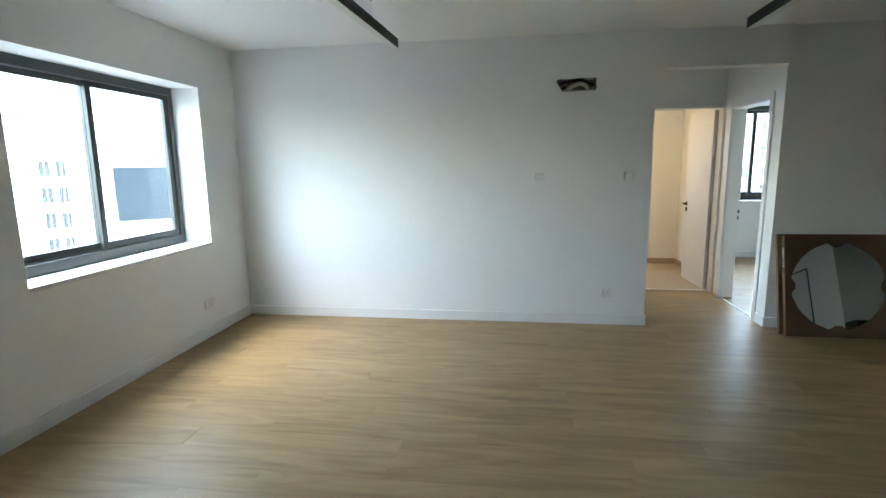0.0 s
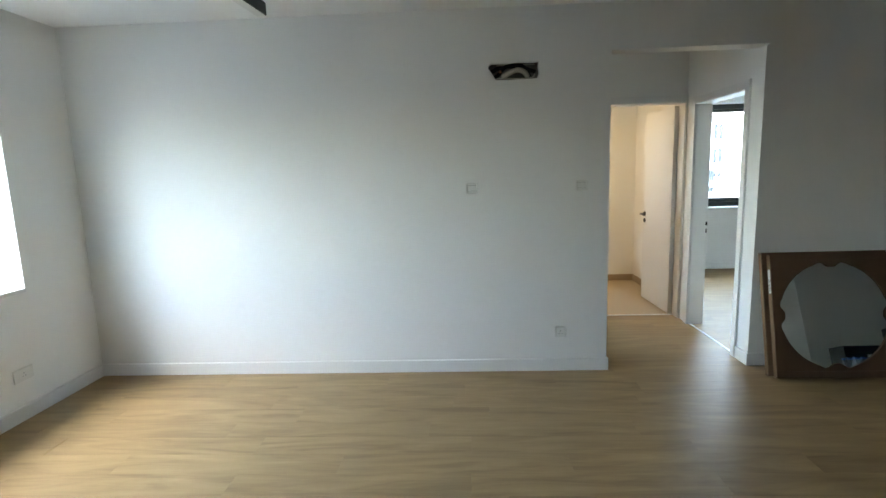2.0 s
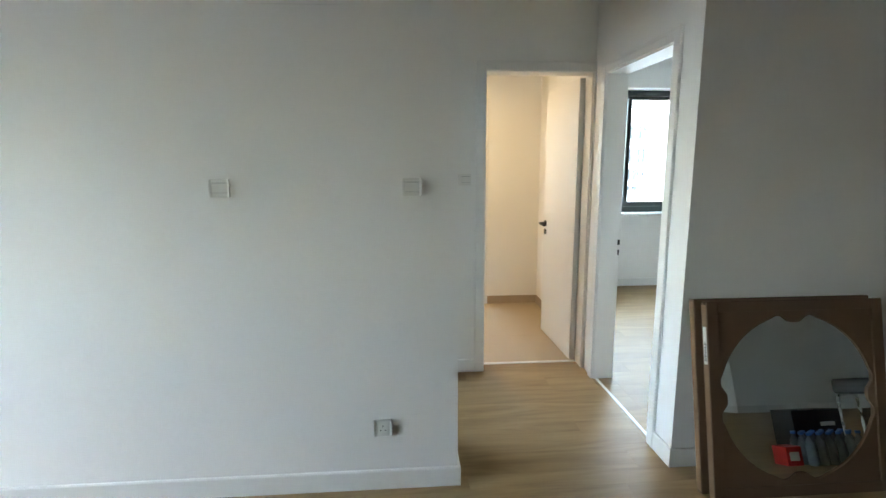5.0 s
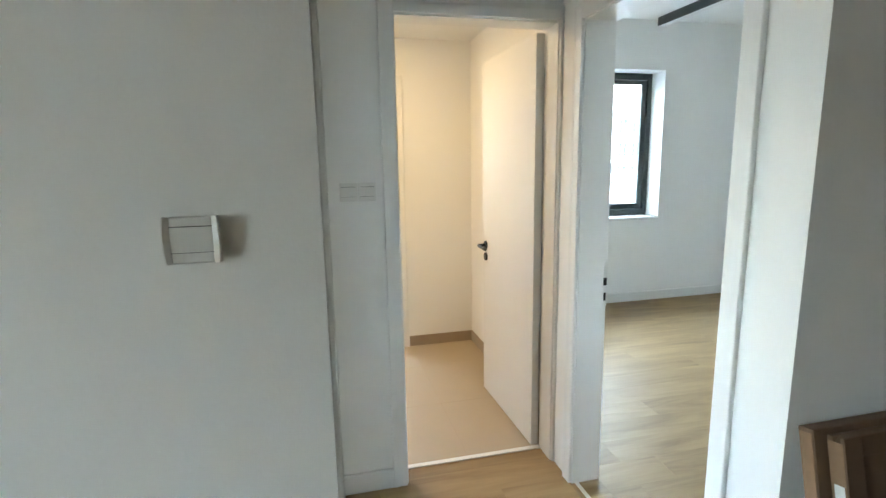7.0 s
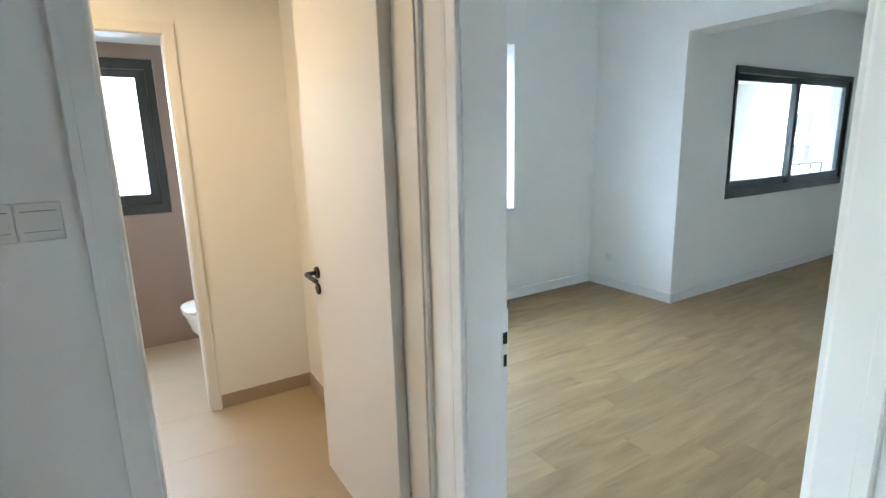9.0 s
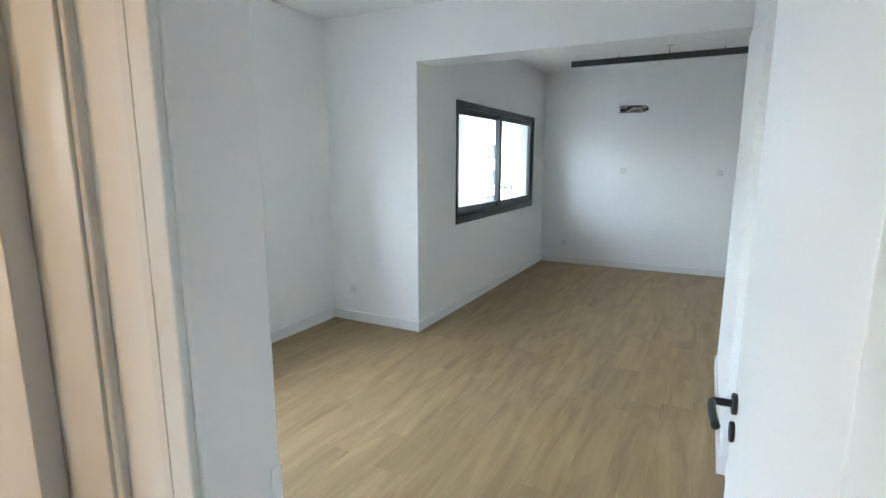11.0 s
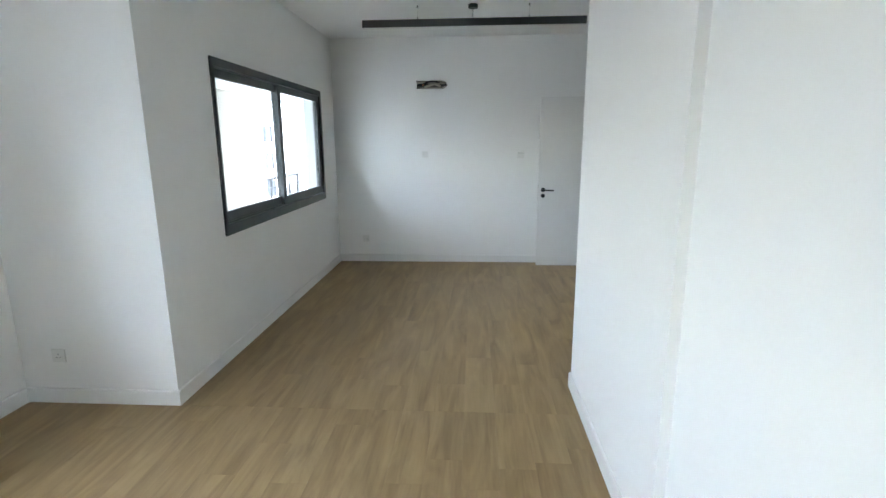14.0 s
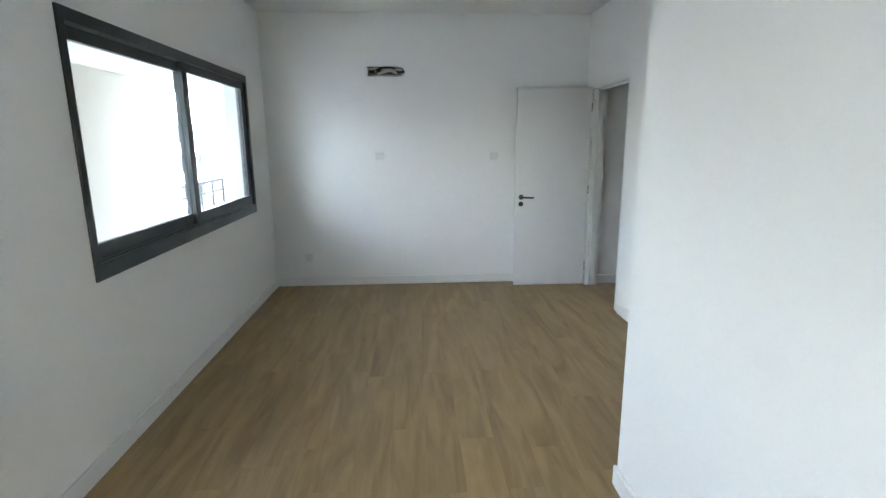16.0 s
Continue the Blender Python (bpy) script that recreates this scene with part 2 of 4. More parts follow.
def wall(name, axis, p0, p1, a0, a1, z0, z1, holes=(), label="plain white painted plaster wall", material=None):
    """A wall p0 to p1 thick along one axis, a0 to a1 long along the other, with holes (a, a, z, z) through it."""
    aa = sorted({a0, a1, *(h for o in holes for h in o[:2])})
    zz = sorted({z0, z1, *(h for o in holes for h in o[2:])})
    aa, zz = [a for a in aa if a0 <= a <= a1], [z for z in zz if z0 <= z <= z1]

    def solid(i, j):
        if not (0 <= i < len(aa) - 1 and 0 <= j < len(zz) - 1):
            return False
        a, z = (aa[i] + aa[i + 1]) / 2, (zz[j] + zz[j + 1]) / 2
        return not any(o[0] < a < o[1] and o[2] < z < o[3] for o in holes)
    bm = bmesh.new()
    cache = {}

    def vert(i, j, k):
        if (i, j, k) not in cache:
            p, a = (p0, p1)[k], aa[i]
            cache[i, j, k] = bm.verts.new((p, a, zz[j]) if axis == "x" else (a, p, zz[j]))
        return cache[i, j, k]
    for i in range(len(aa) - 1):
        for j in range(len(zz) - 1):
            if not solid(i, j):
                continue
            for k in (0, 1):
                bm.faces.new([vert(i, j, k), vert(i + 1, j, k), vert(i + 1, j + 1, k), vert(i, j + 1, k)])
            for di, dj, c in ((-1, 0, ((i, j), (i, j + 1))), (1, 0, ((i + 1, j), (i + 1, j + 1))), (0, -1, ((i, j), (i + 1, j))), (0, 1, ((i, j + 1), (i + 1, j + 1)))):
                if not solid(i + di, j + dj):
                    (u, v), (s, t) = c
                    bm.faces.new([vert(u, v, 0), vert(s, t, 0), vert(s, t, 1), vert(u, v, 1)])
    return finish(name, bm, material or PAINT, label=label, category="wall", kind="structure")


def slab(name, x0, x1, y0, y1, z0, z1, material, label, category):
    return finish(name, box(x0, x1, y0, y1, z0, z1), material, label=label, category=category, kind="structure")


BASE_H, BASE_T = 0.095, 0.013


def baseboard(x0, y0, x1, y1, side):
    """A skirting along a wall's foot; side: the way into the room, +1 or -1, across the run."""
    bm = bmesh.new()
    prof = [(0, 0), (BASE_T, 0), (BASE_T, BASE_H - 0.006), (BASE_T - 0.004, BASE_H), (0, BASE_H)]
    ends = []
    for x, y in ((x0, y0), (x1, y1)):
        ends.append([bm.verts.new((x, y + side * d, z) if y0 == y1 else (x + side * d, y, z)) for d, z in prof])
    for k in range(5):
        bm.faces.new((ends[0][k], ends[0][(k + 1) % 5], ends[1][(k + 1) % 5], ends[1][k]))
    bm.faces.new(ends[0])
    bm.faces.new(ends[1])
    return finish("baseboard", bm, TRIM, label="white painted wooden skirting board along the wall", category="baseboard", kind="structure")


# ---- structure ----
H1, H2, HH = 2.64, 2.83, 2.63   # ceilings: living room, bedroom, hall
AX, AY = -2.63, 4.965           # living room window wall, far wall
BX = 2.548                        # bedroom side of the hall wall
RY, NY, CY = 5.02, 5.245, 5.285   # faces of the wall between living room and bedroom
AR, AB = 6.02, -2.4             # living room right and back
WIN_A = (2.61, 4.385, 0.845, 2.215)
WIN_B = (2.95, 4.765, 0.89, 2.365)
WIN_C = (6.595, 9.095, 0.912, 2.152)
WIN_T = (0.9, 1.94, 1.045, 2.172)
WIN_L = (5.5, 6.95, 0.85, 2.215)
LX = -1.1                       # window wall of the side room, unseen, set near to brighten the room
JX, JY = 6.02, -0.40            # corner where the living room widens
VENT_A = (0.455, 0.865, 2.12, 2.30)
VENT_C = (6.22, 6.69, 2.19, 2.345)
TOP = 2.95

LOW = -0.2
wall("wall_living_window_side", "x", AX, AX - 0.36, AB, AY + 0.145, LOW, TOP, [WIN_A])
wall("wall_side_room_window", "x", LX, LX - 0.3, AY + 0.145, 7.7, LOW, TOP, [WIN_L])
wall("wall_living_far", "y", AY, AY + 0.145, AX, 2.41, LOW, TOP, [(1.335, 2.41, -1, 2.325), VENT_A])
wall("wall_living_right_of_opening", "y", RY, NY, BX, 4.70, LOW, TOP)
wall("wall_bedroom_column", "y", RY, CY, 4.70, 6.18, LOW, TOP)
wall("wall_living_right", "x", AR, 6.18, 2.1, RY, LOW, TOP)
wall("wall_living_pier", "x", JX, JX + 0.3, JY - 0.3, JY, LOW, TOP)
wall("wall_living_right_back", "x", JX + 0.04, JX + 0.3, AB, JY - 0.3, LOW, TOP)
wall("wall_kitchen_side", "y", JY, JY - 0.2, JX + 0.3, 9.65, LOW, TOP)
wall("wall_kitchen_end", "x", 9.65, 9.85, JY - 0.2, 2.1, LOW, TOP)
wall("wall_living_back", "y", AB, AB - 0.2, AX, AR, LOW, TOP)
wall("wall_hall_left", "x", 1.335, 1.215, AY + 0.145, 6.265, LOW, TOP, [(5.30, 6.115, -1, 2.085)])
wall("wall_hall_right", "x", 2.41, BX, RY, 6.265, LOW, TOP, [(5.225, 6.085, -1, 2.085)])
wall("wall_hall_back", "y", 6.265, 6.395, 0.80, 2.525, LOW, TOP, [(1.64, 2.415, -1, 2.125)])
wall("wall_washroom_right", "x", 2.525, BX, 6.265, 9.4, LOW, TOP)
wall("wall_washroom_left", "x", 0.80, 0.70, 6.395, 9.4, LOW, TOP)
wall("wall_washroom_far", "y", 8.05, 8.19, 0.80, 2.525, LOW, TOP, [(1.15, 1.945, -1, 2.115)])
wall("wall_toilet_window", "y", 9.40, 9.60, 0.70, 2.60, LOW, TOP, [WIN_T], "taupe tiled toilet wall", BATHT)
wall("wall_side_room_far", "y", 7.5, 7.6, LX, 0.70, LOW, TOP)
wall("wall_bedroom_window", "y", 8.70, 9.00, BX, 6.13, LOW, TOP, [WIN_B])
wall("wall_bedroom_nib", "x", 5.83, 6.13, 7.72, 8.70, LOW, TOP)
wall("wall_bedroom_balcony", "y", 7.72, 7.92, 6.13, 9.85, LOW, TOP, [WIN_C])
wall("wall_bedroom_end", "x", 9.65, 9.85, 4.2, 7.72, LOW, TOP, [VENT_C])
wall("wall_bedroom_door_side", "y", 4.335, 4.20, 6.18, 9.65, LOW, TOP, [(8.565, 9.455, -1, 2.095)])
wall("wall_corridor_end", "x", 9.49, 9.65, 2.2, 4.2, LOW, TOP)
# unseen opening added here to let some light into the corridor
wall("wall_corridor_far", "y", 2.2, 2.1, 6.18, 9.65, LOW, TOP, [(6.9, 9.1, -1, 2.3)])
slab("beam_bedroom", 5.83, 6.13, CY, 7.72, 2.385, TOP - 0.005, PAINT, "white painted beam across the bedroom ceiling", "beam")
slab("ceiling_kitchen", AR + 0.1, 9.75, JY - 0.1, 2.14, H1, H1 + 0.1, CEIL, "plain white painted ceiling", "ceiling")
slab("ceiling_living", AX - 0.3, AR + 0.1, AB - 0.1, AY + 0.07, H1, H1 + 0.1, CEIL, "plain white painted ceiling", "ceiling")
slab("ceiling_hall", 1.30, 2.5, AY + 0.075, 6.33, HH, HH + 0.1, CEIL, "plain white painted hall ceiling", "ceiling")
slab("ceiling_side_room", LX - 0.2, 1.29, AY + 0.075, 7.55, H1, H1 + 0.1, CEIL, "plain white painted ceiling", "ceiling")
slab("ceiling_washroom", 0.75, 2.56, 6.34, 8.12, 2.42, 2.52, CEIL, "plain white painted washroom ceiling", "ceiling")
slab("ceiling_toilet", 0.75, 2.56, 8.13, 9.45, 2.27, 2.37, CEIL, "white lowered toilet ceiling", "ceiling")
slab("ceiling_bedroom", 2.5, 9.75, 5.1, 8.85, H2, H2 + 0.1, CEIL, "plain white painted ceiling", "ceiling")
slab("ceiling_bedroom_door_side", 6.1, 9.75, 2.15, 5.1, H2, H2 + 0.1, CEIL, "plain white painted ceiling", "ceiling")
slab("roof", -3.1, 10.0, -2.7, 9.7, TOP + 0.02, TOP + 0.3, CEMENT, "flat concrete roof slab", "roof")
slab("wall_toilet_side", 2.44, 2.525, 8.19, 9.40, 0, 2.27, BATHT, "taupe tiled toilet side wall", "wall")

R, L = 1, -1
baseboard(AX, AY, 1.335 + BASE_T, AY, L)
baseboard(1.335, AY, 1.335, 5.245, R)
baseboard(AX, AB, AX, AY - BASE_T, R)
baseboard(2.41 - BASE_T, RY, AR, RY, L)
baseboard(2.41, RY, 2.41, 5.178, L)
baseboard(AR, 2.1, AR, RY - BASE_T, L)
baseboard(JX, JY - 0.3, JX, JY + BASE_T, L)
baseboard(JX, JY, 9.65, JY, R)
baseboard(1.335, 6.265, 1.597, 6.265, L)
baseboard(BX, 8.70, 5.83, 8.70, L)
baseboard(5.83, 7.72 - BASE_T, 5.83, 8.70 - BASE_T, L)
baseboard(5.83, 7.72, 9.65, 7.72, L)
baseboard(9.65, 4.42, 9.65, 7.72 - BASE_T, L)
baseboard(BX, 6.09, BX, 8.70 - BASE_T, R)
baseboard(BX, NY, 4.70, NY, R)
baseboard(4.70, NY + BASE_T, 4.70, CY + BASE_T, L)
baseboard(4.70, CY, 6.18 + BASE_T, CY, R)
baseboard(6.18, 4.335 + BASE_T, 6.18, CY, R)
baseboard(6.18, 4.335, 8.50, 4.335, R)
baseboard(9.49, 2.2, 9.49, 4.185, L)
baseboard(LX, 7.5, 0.70, 7.5, L)


# ---- doors ----
def leaf_of(parent, hinge, angle, width, height, swing, handle_z=0.985, z0=0.008):
    """A door leaf, 42 mm thick. Local x runs from the hinge to the lock; swing (+1/-1): side of the local y on which the thickness lies."""
    lf = part("leaf", box(0.003, width, min(0, swing * 0.042), max(0, swing * 0.042), z0, height, 0.0025), DOORP, parent)
    lf.matrix_local = parent.matrix_world.inverted() @ pose(hinge[0], hinge[1], 0, 0, 0, angle)
    for out, face in ((-1, min(0, swing * 0.042)), (1, max(0, swing * 0.042))):
        hx = width - 0.058
        part("handle", rod((hx, face, handle_z), (hx, face + out * 0.011, handle_z), 0.026, 28, bevel=0.002), BLACK, lf, "matt black lever handle")
        bar = rod((hx, face + out * 0.010, handle_z), (hx, face + out * 0.05, handle_z), 0.0095, 16)
        join(bar, tube([(hx, face + out * 0.042, handle_z), (hx - 0.002, face + out * 0.05, handle_z), (hx - 0.012, face + out * 0.055, handle_z), (hx - 0.05, face + out * 0.056, handle_z - 0.001), (hx - 0.09, face + out * 0.055, handle_z - 0.003), (hx - 0.125, face + out * 0.052, handle_z - 0.005)], 0.0095, 14))
        part("lever", bar, BLACK, lf, "matt black lever", smooth=True)
        key = rod((hx, face, handle_z - 0.073), (hx, face + out * 0.010, handle_z - 0.073), 0.025, 28, bevel=0.002)
        part("key_rose", key, BLACK, lf, "matt black key rose")
    for hz in (0.22, 1.05, height - 0.2):
        part("hinge", rod((0.0, -swing * 0.007, hz - 0.045), (0.0, -swing * 0.007, hz + 0.045), 0.0075, 12), STEEL, lf, "steel hinge knuckle")
    part("latch_plate", box(width - 0.0005, width + 0.0012, swing * 0.021 - 0.011, swing * 0.021 + 0.011, handle_z - 0.14, handle_z + 0.06), STEEL, lf, "steel latch plate")
    return lf


def door_frame(parent, axis, face0, face1, a0, a1, top, strike=None, stop=None, casings=(True, True), cw=0.07):
    """Lining and architraves round an opening; a0, a1: clear edges of the opening, top: clear height; face0 < face1: the wall's faces."""
    def b(p0, p1, a, aa, z0, z1, bev=0.003):
        bm = box(p0, p1, a, aa, z0, z1, bev) if axis == "x" else box(a, aa, p0, p1, z0, z1, bev)
        bmesh.ops.translate(bm, verts=bm.verts, vec=-parent.location)
        return bm
    t = 0.025
    part("jamb", b(face0 - 0.002, face1 + 0.002, a0 - t, a0, 0, top + t), TRIM, parent)
    part("jamb", b(face0 - 0.002, face1 + 0.002, a1, a1 + t, 0, top + t), TRIM, parent)
    part("head", b(face0 - 0.002, face1 + 0.002, a0, a1, top, top + t), TRIM, parent)
    if stop:
        s0, s1 = stop
        part("stop", b(s0, s1, a0 - 0.001, a0 + 0.012, 0, top), TRIM, parent)
        part("stop", b(s0, s1, a1 - 0.012, a1 + 0.001, 0, top), TRIM, parent)
        part("stop", b(s0, s1, a0 + 0.012, a1 - 0.012, top - 0.012, top + 0.001), TRIM, parent)
    for on, f, out in zip(casings, (face0, face1), (-1, 1)):
        if not on:
            continue
        lo, hi = sorted((f, f + out * 0.016))
        lo2, hi2 = sorted((f + out * 0.0155, f + out * 0.0172))
        for e, d in ((a0, -1), (a1, 1)):
            q0, q1 = sorted((e + d * 0.006, e + d * (cw)))
            c = part("architrave", b(lo, hi, q0, q1, 0, top + cw, 0.004), TRIM, parent)
            q0, q1 = sorted((e + d * (cw - 0.02), e + d * (cw - 0.002)))
            part("bead", b(lo2, hi2, q0, q1, 0, top + cw - 0.002, 0.0012), TRIM, c)
        c = part("architrave", b(lo + 0.0005, hi - 0.0005, a0 + 0.006 - 0.012, a1 - 0.006 + 0.012, top + 0.006, top + cw, 0.004), TRIM, parent)
        part("bead", b(lo2, hi2 - 0.0005, a0 - cw + 0.02, a1 + cw - 0.02, top + cw - 0.02, top + cw - 0.002, 0.0012), TRIM, c)
    if strike:
        p, a, d = strike
        sp = part("strike_plate", b(p - 0.011, p + 0.011, min(a, a + d * 0.0012), max(a, a + d * 0.0012), 0.86, 1.06, 0.0), TRIM, parent, "white painted strike plate")
        part("latch_hole", b(p - 0.008, p + 0.008, min(a + d * .0008, a + d * 0.0022), max(a + d * .0008, a + d * 0.0022), 0.955, 0.99, 0.0), DARKHOLE, sp)
        part("bolt_hole", b(p - 0.0055, p + 0.0055, min(a + d * .0008, a + d * 0.0022), max(a + d * .0008, a + d * 0.0022), 0.885, 0.922, 0.0), DARKHOLE, sp)


d1 = thing("door_1", (2.39, 6.39, 0), "white lacquered washroom door standing open inwards", "door", "structure")
door_frame(d1, "y", 6.265, 6.395, 1.665, 2.39, 2.10)
leaf_of(d1, (2.392, 6.402), 91.5, 0.745, 2.09, 1)
d2 = thing("door_2", (2.56, 5.26, 0), "white lacquered bedroom door standing open against the wall", "door", "structure")
door_frame(d2, "x", 2.41, BX, 5.25, 6.06, 2.06, strike=(2.541, 6.06, -1), casings=(True, False))
leaf_of(d2, (2.567, 5.272), 2.6, 0.82, 2.055, 1)
d3 = thing("door_3", (1.22, 5.325, 0), "white painted door frame of the side room", "door frame", "structure")
door_frame(d3, "x", 1.215, 1.335, 5.325, 6.09, 2.06, strike=(1.243, 6.09, -1), stop=(1.27, 1.31))
d4 = thing("door_4", (9.43, 4.335, 0), "white lacquered door folded open before the end wall", "door", "structure")
door_frame(d4, "y", 4.20, 4.335, 8.59, 9.43, 2.07, stop=(4.24, 4.29), casings=(False, False))
leaf_of(d4, (9.452, 4.345), 90.0, 0.775, 2.09, -1, handle_z=0.975)
d5 = thing("door_5", (1.95, 8.05, 0), "white painted toilet door frame", "door frame", "structure")
door_frame(d5, "y", 8.05, 8.19, 1.175, 1.92, 2.09, casings=(True, False), cw=0.06)

d6 = thing("door_6", (JX + 0.04, -1.8, 0), "white flush door in a thin black frame", "door", "structure")
for nm, y0, y1, z0, z1 in (("jamb", -0.425, -0.4, 0.0, 2.1), ("jamb", 0.4, 0.425, 0.0, 2.1), ("head", -0.425, 0.425, 2.1, 2.125)):
    part(nm, box(-0.014, 0.0, y0, y1, z0, z1, 0.002), BLACK, d6, "thin matt black door frame")
lf = part("leaf", box(-0.008, -0.0005, -0.398, 0.398, 0.006, 2.098, 0.001), DOORP, d6)
part("handle", rod((-0.008, 0.34, 1.0), (-0.05, 0.34, 1.0), 0.011, 14), BLACK, lf, "matt black handle")

slab("threshold_bedroom", 2.425, 2.443, 5.25, 6.06, -0.004, 0.004, TRIM, "thin pale metal threshold strip", "threshold")
slab("threshold_washroom", 1.665, 2.39, 6.375, 6.402, 0.0, 0.006, TRIM, "thin white threshold strip between oak and tile", "threshold")


# ---- windows ----
def window(name, axis, face, out, o, frame_w, sash, label, bottom=0.0, sill=None):
    """A two-leaf sliding window in the opening o. face: inner plane of the frame, out: the way outdoors along the axis."""
    a0, a1, z0, z1 = o
    at = (face, (a0 + a1) / 2, z0) if axis == "x" else ((a0 + a1) / 2, face, z0)
    w = thing(name, at, label, "window", "structure")

    def b(d0, d1, a, aa, z, zz, bev=0.002):
        p0, p1 = sorted((face + out * d0, face + out * d1))
        bm = box(p0, p1, a, aa, z, zz, bev) if axis == "x" else box(a, aa, p0, p1, z, zz, bev)
        bmesh.ops.translate(bm, verts=bm.verts, vec=-Vector(at))
        return bm
    fw = frame_w
    part("frame_jamb", b(0, 0.09, a0, a0 + fw, z0, z1), ALU, w)
    part("frame_jamb", b(0, 0.09, a1 - fw, a1, z0, z1), ALU, w)
    part("frame_head", b(0.0005, 0.09, a0 + fw - .002, a1 - fw + .002, z1 - fw - 0.015, z1), ALU, w)
    fb = fw + bottom
    part("frame_bottom", b(0.0005, 0.09, a0 + fw - .002, a1 - fw + .002, z0, z0 + fb), ALU, w)
    for r in (0.03, 0.062):
        part("track", b(r - 0.004, r + 0.004, a0 + fw, a1 - fw, z0 + fb - 0.001, z0 + fb + 0.012, 0), ALU, w)
    mid = (a0 + a1) / 2
    for n, (s0, s1, d) in enumerate(((a0 + fw, mid + sash / 2, 0.05), (mid - sash / 2, a1 - fw, 0.018))):
        zb, zt = z0 + fb + 0.004, z1 - fw - 0.017
        s = part("sash", b(d, d + 0.03, s0, s0 + sash, zb, zt), ALU, w)
        part("stile", b(d, d + 0.03, s1 - sash, s1, zb, zt), ALU, s)
        part("top_rail", b(d + .0005, d + 0.0295, s0 + sash - .002, s1 - sash + .002, zt - sash * 0.8, zt), ALU, s)
        part("bottom_rail", b(d + .0005, d + 0.0295, s0 + sash - .002, s1 - sash + .002, zb, zb + sash), ALU, s)
        g = part("pane", b(d + 0.012, d + 0.018, s0 + sash - 0.006, s1 - sash + 0.006, zb + sash - 0.006, zt - sash * 0.8 + 0.006, 0), GLASS, s)
        g.visible_shadow = False
        part("gasket", b(d + 0.008, d + 0.011, s0 + sash - .001, s0 + sash + 0.004, zb + sash, zt - sash * 0.8, 0), GASKET, s)
    if sill:
        s0, s1 = sill
        part("window_sill", b(s0, s1, a0 + .002, a1 - .002, z0 - 0.024, z0 + 0.004, 0.003), SILL, w, "white marble window sill")
    return w


window("window_1", "x", -2.88, -1, (2.613, 4.382, 0.85, 2.213), 0.05, 0.05, "dark grey aluminium sliding window with two panes", bottom=0.03, sill=(-0.262, 0.0))
window("window_2", "y", 8.90, 1, (2.953, 4.762, 0.895, 2.363), 0.05, 0.055, "dark grey aluminium sliding window in a deep white reveal", bottom=0.02, sill=(-0.215, 0.0))
window("window_3", "y", 7.708, 1, (6.593, 9.097, 0.910, 2.154), 0.045, 0.078, "dark grey aluminium sliding window onto the balcony", bottom=0.035)
window("window_4", "y", 9.42, 1, (0.903, 1.937, 1.048, 2.17), 0.055, 0.07, "dark aluminium toilet window", bottom=0.02)
window("window_5", "x", LX - 0.2, -1, (5.503, 6.947, 0.855, 2.213), 0.05, 0.05, "dark grey aluminium sliding window of the side room", bottom=0.03)


# ---- pendant lamps ----
def pendant(at, length, ceiling, rz=0):
    """A linear lamp along y, hung on wires; at: the middle of its underside."""
    p = thing("pendant_lamp", at, "long black linear pendant lamp, unlit, hung on thin wires", "lamp", group="linear pendant lamps", rz=rz)
    h, up = length / 2, ceiling - at[2]
    part("housing", box(-0.03, 0.03, -h, h, 0.004, 0.072, 0.002), LAMPB, p)
    part("diffuser", box(-0.024, 0.024, -h + 0.006, h - 0.006, 0.0, 0.0045), DIFF, p, "white opal diffuser strip")
    for e in (-1, 1):
        part("end_cap", box(-0.0285, 0.0285, *sorted((e * h, e * (h + 0.003))), 0.006, 0.07, 0.001), LAMPB, p)
    for y in (-length * 0.25, length * 0.25):
        w = part("wire", rod((0, y, 0.072), (0, y, up), 0.0012, 6), STEEL, p, "thin steel hanging wire")
        part("gripper", rod((0, y, 0.071), (0, y, 0.095), 0.005, 10), LAMPB, w)
        part("ceiling_stud", rod((0, y, up - 0.022), (0, y, up - 0.0005), 0.007, 10), LAMPB, w)
    c = part("canopy", rod((0, 0, up - 0.035), (0, 0, up - 0.0005), 0.045, 24, bevel=0.003), LAMPB, p)
    part("cable", tube([(0.0, 0.0, 0.07), (0.004, 0.003, up * 0.5), (0, 0, up - 0.03)], 0.0028, 8), BLACK, c)
    return p


pendant((-0.88, 3.16, 2.42), 2.1, H1, -3.2)
pendant((1.69, 3.05, 2.417), 2.1, H1, -1.5)
pendant((8.2, 5.94, 2.632), 2.1, H2)
pendant((4.17, 6.95, 2.58), 2.1, H2)


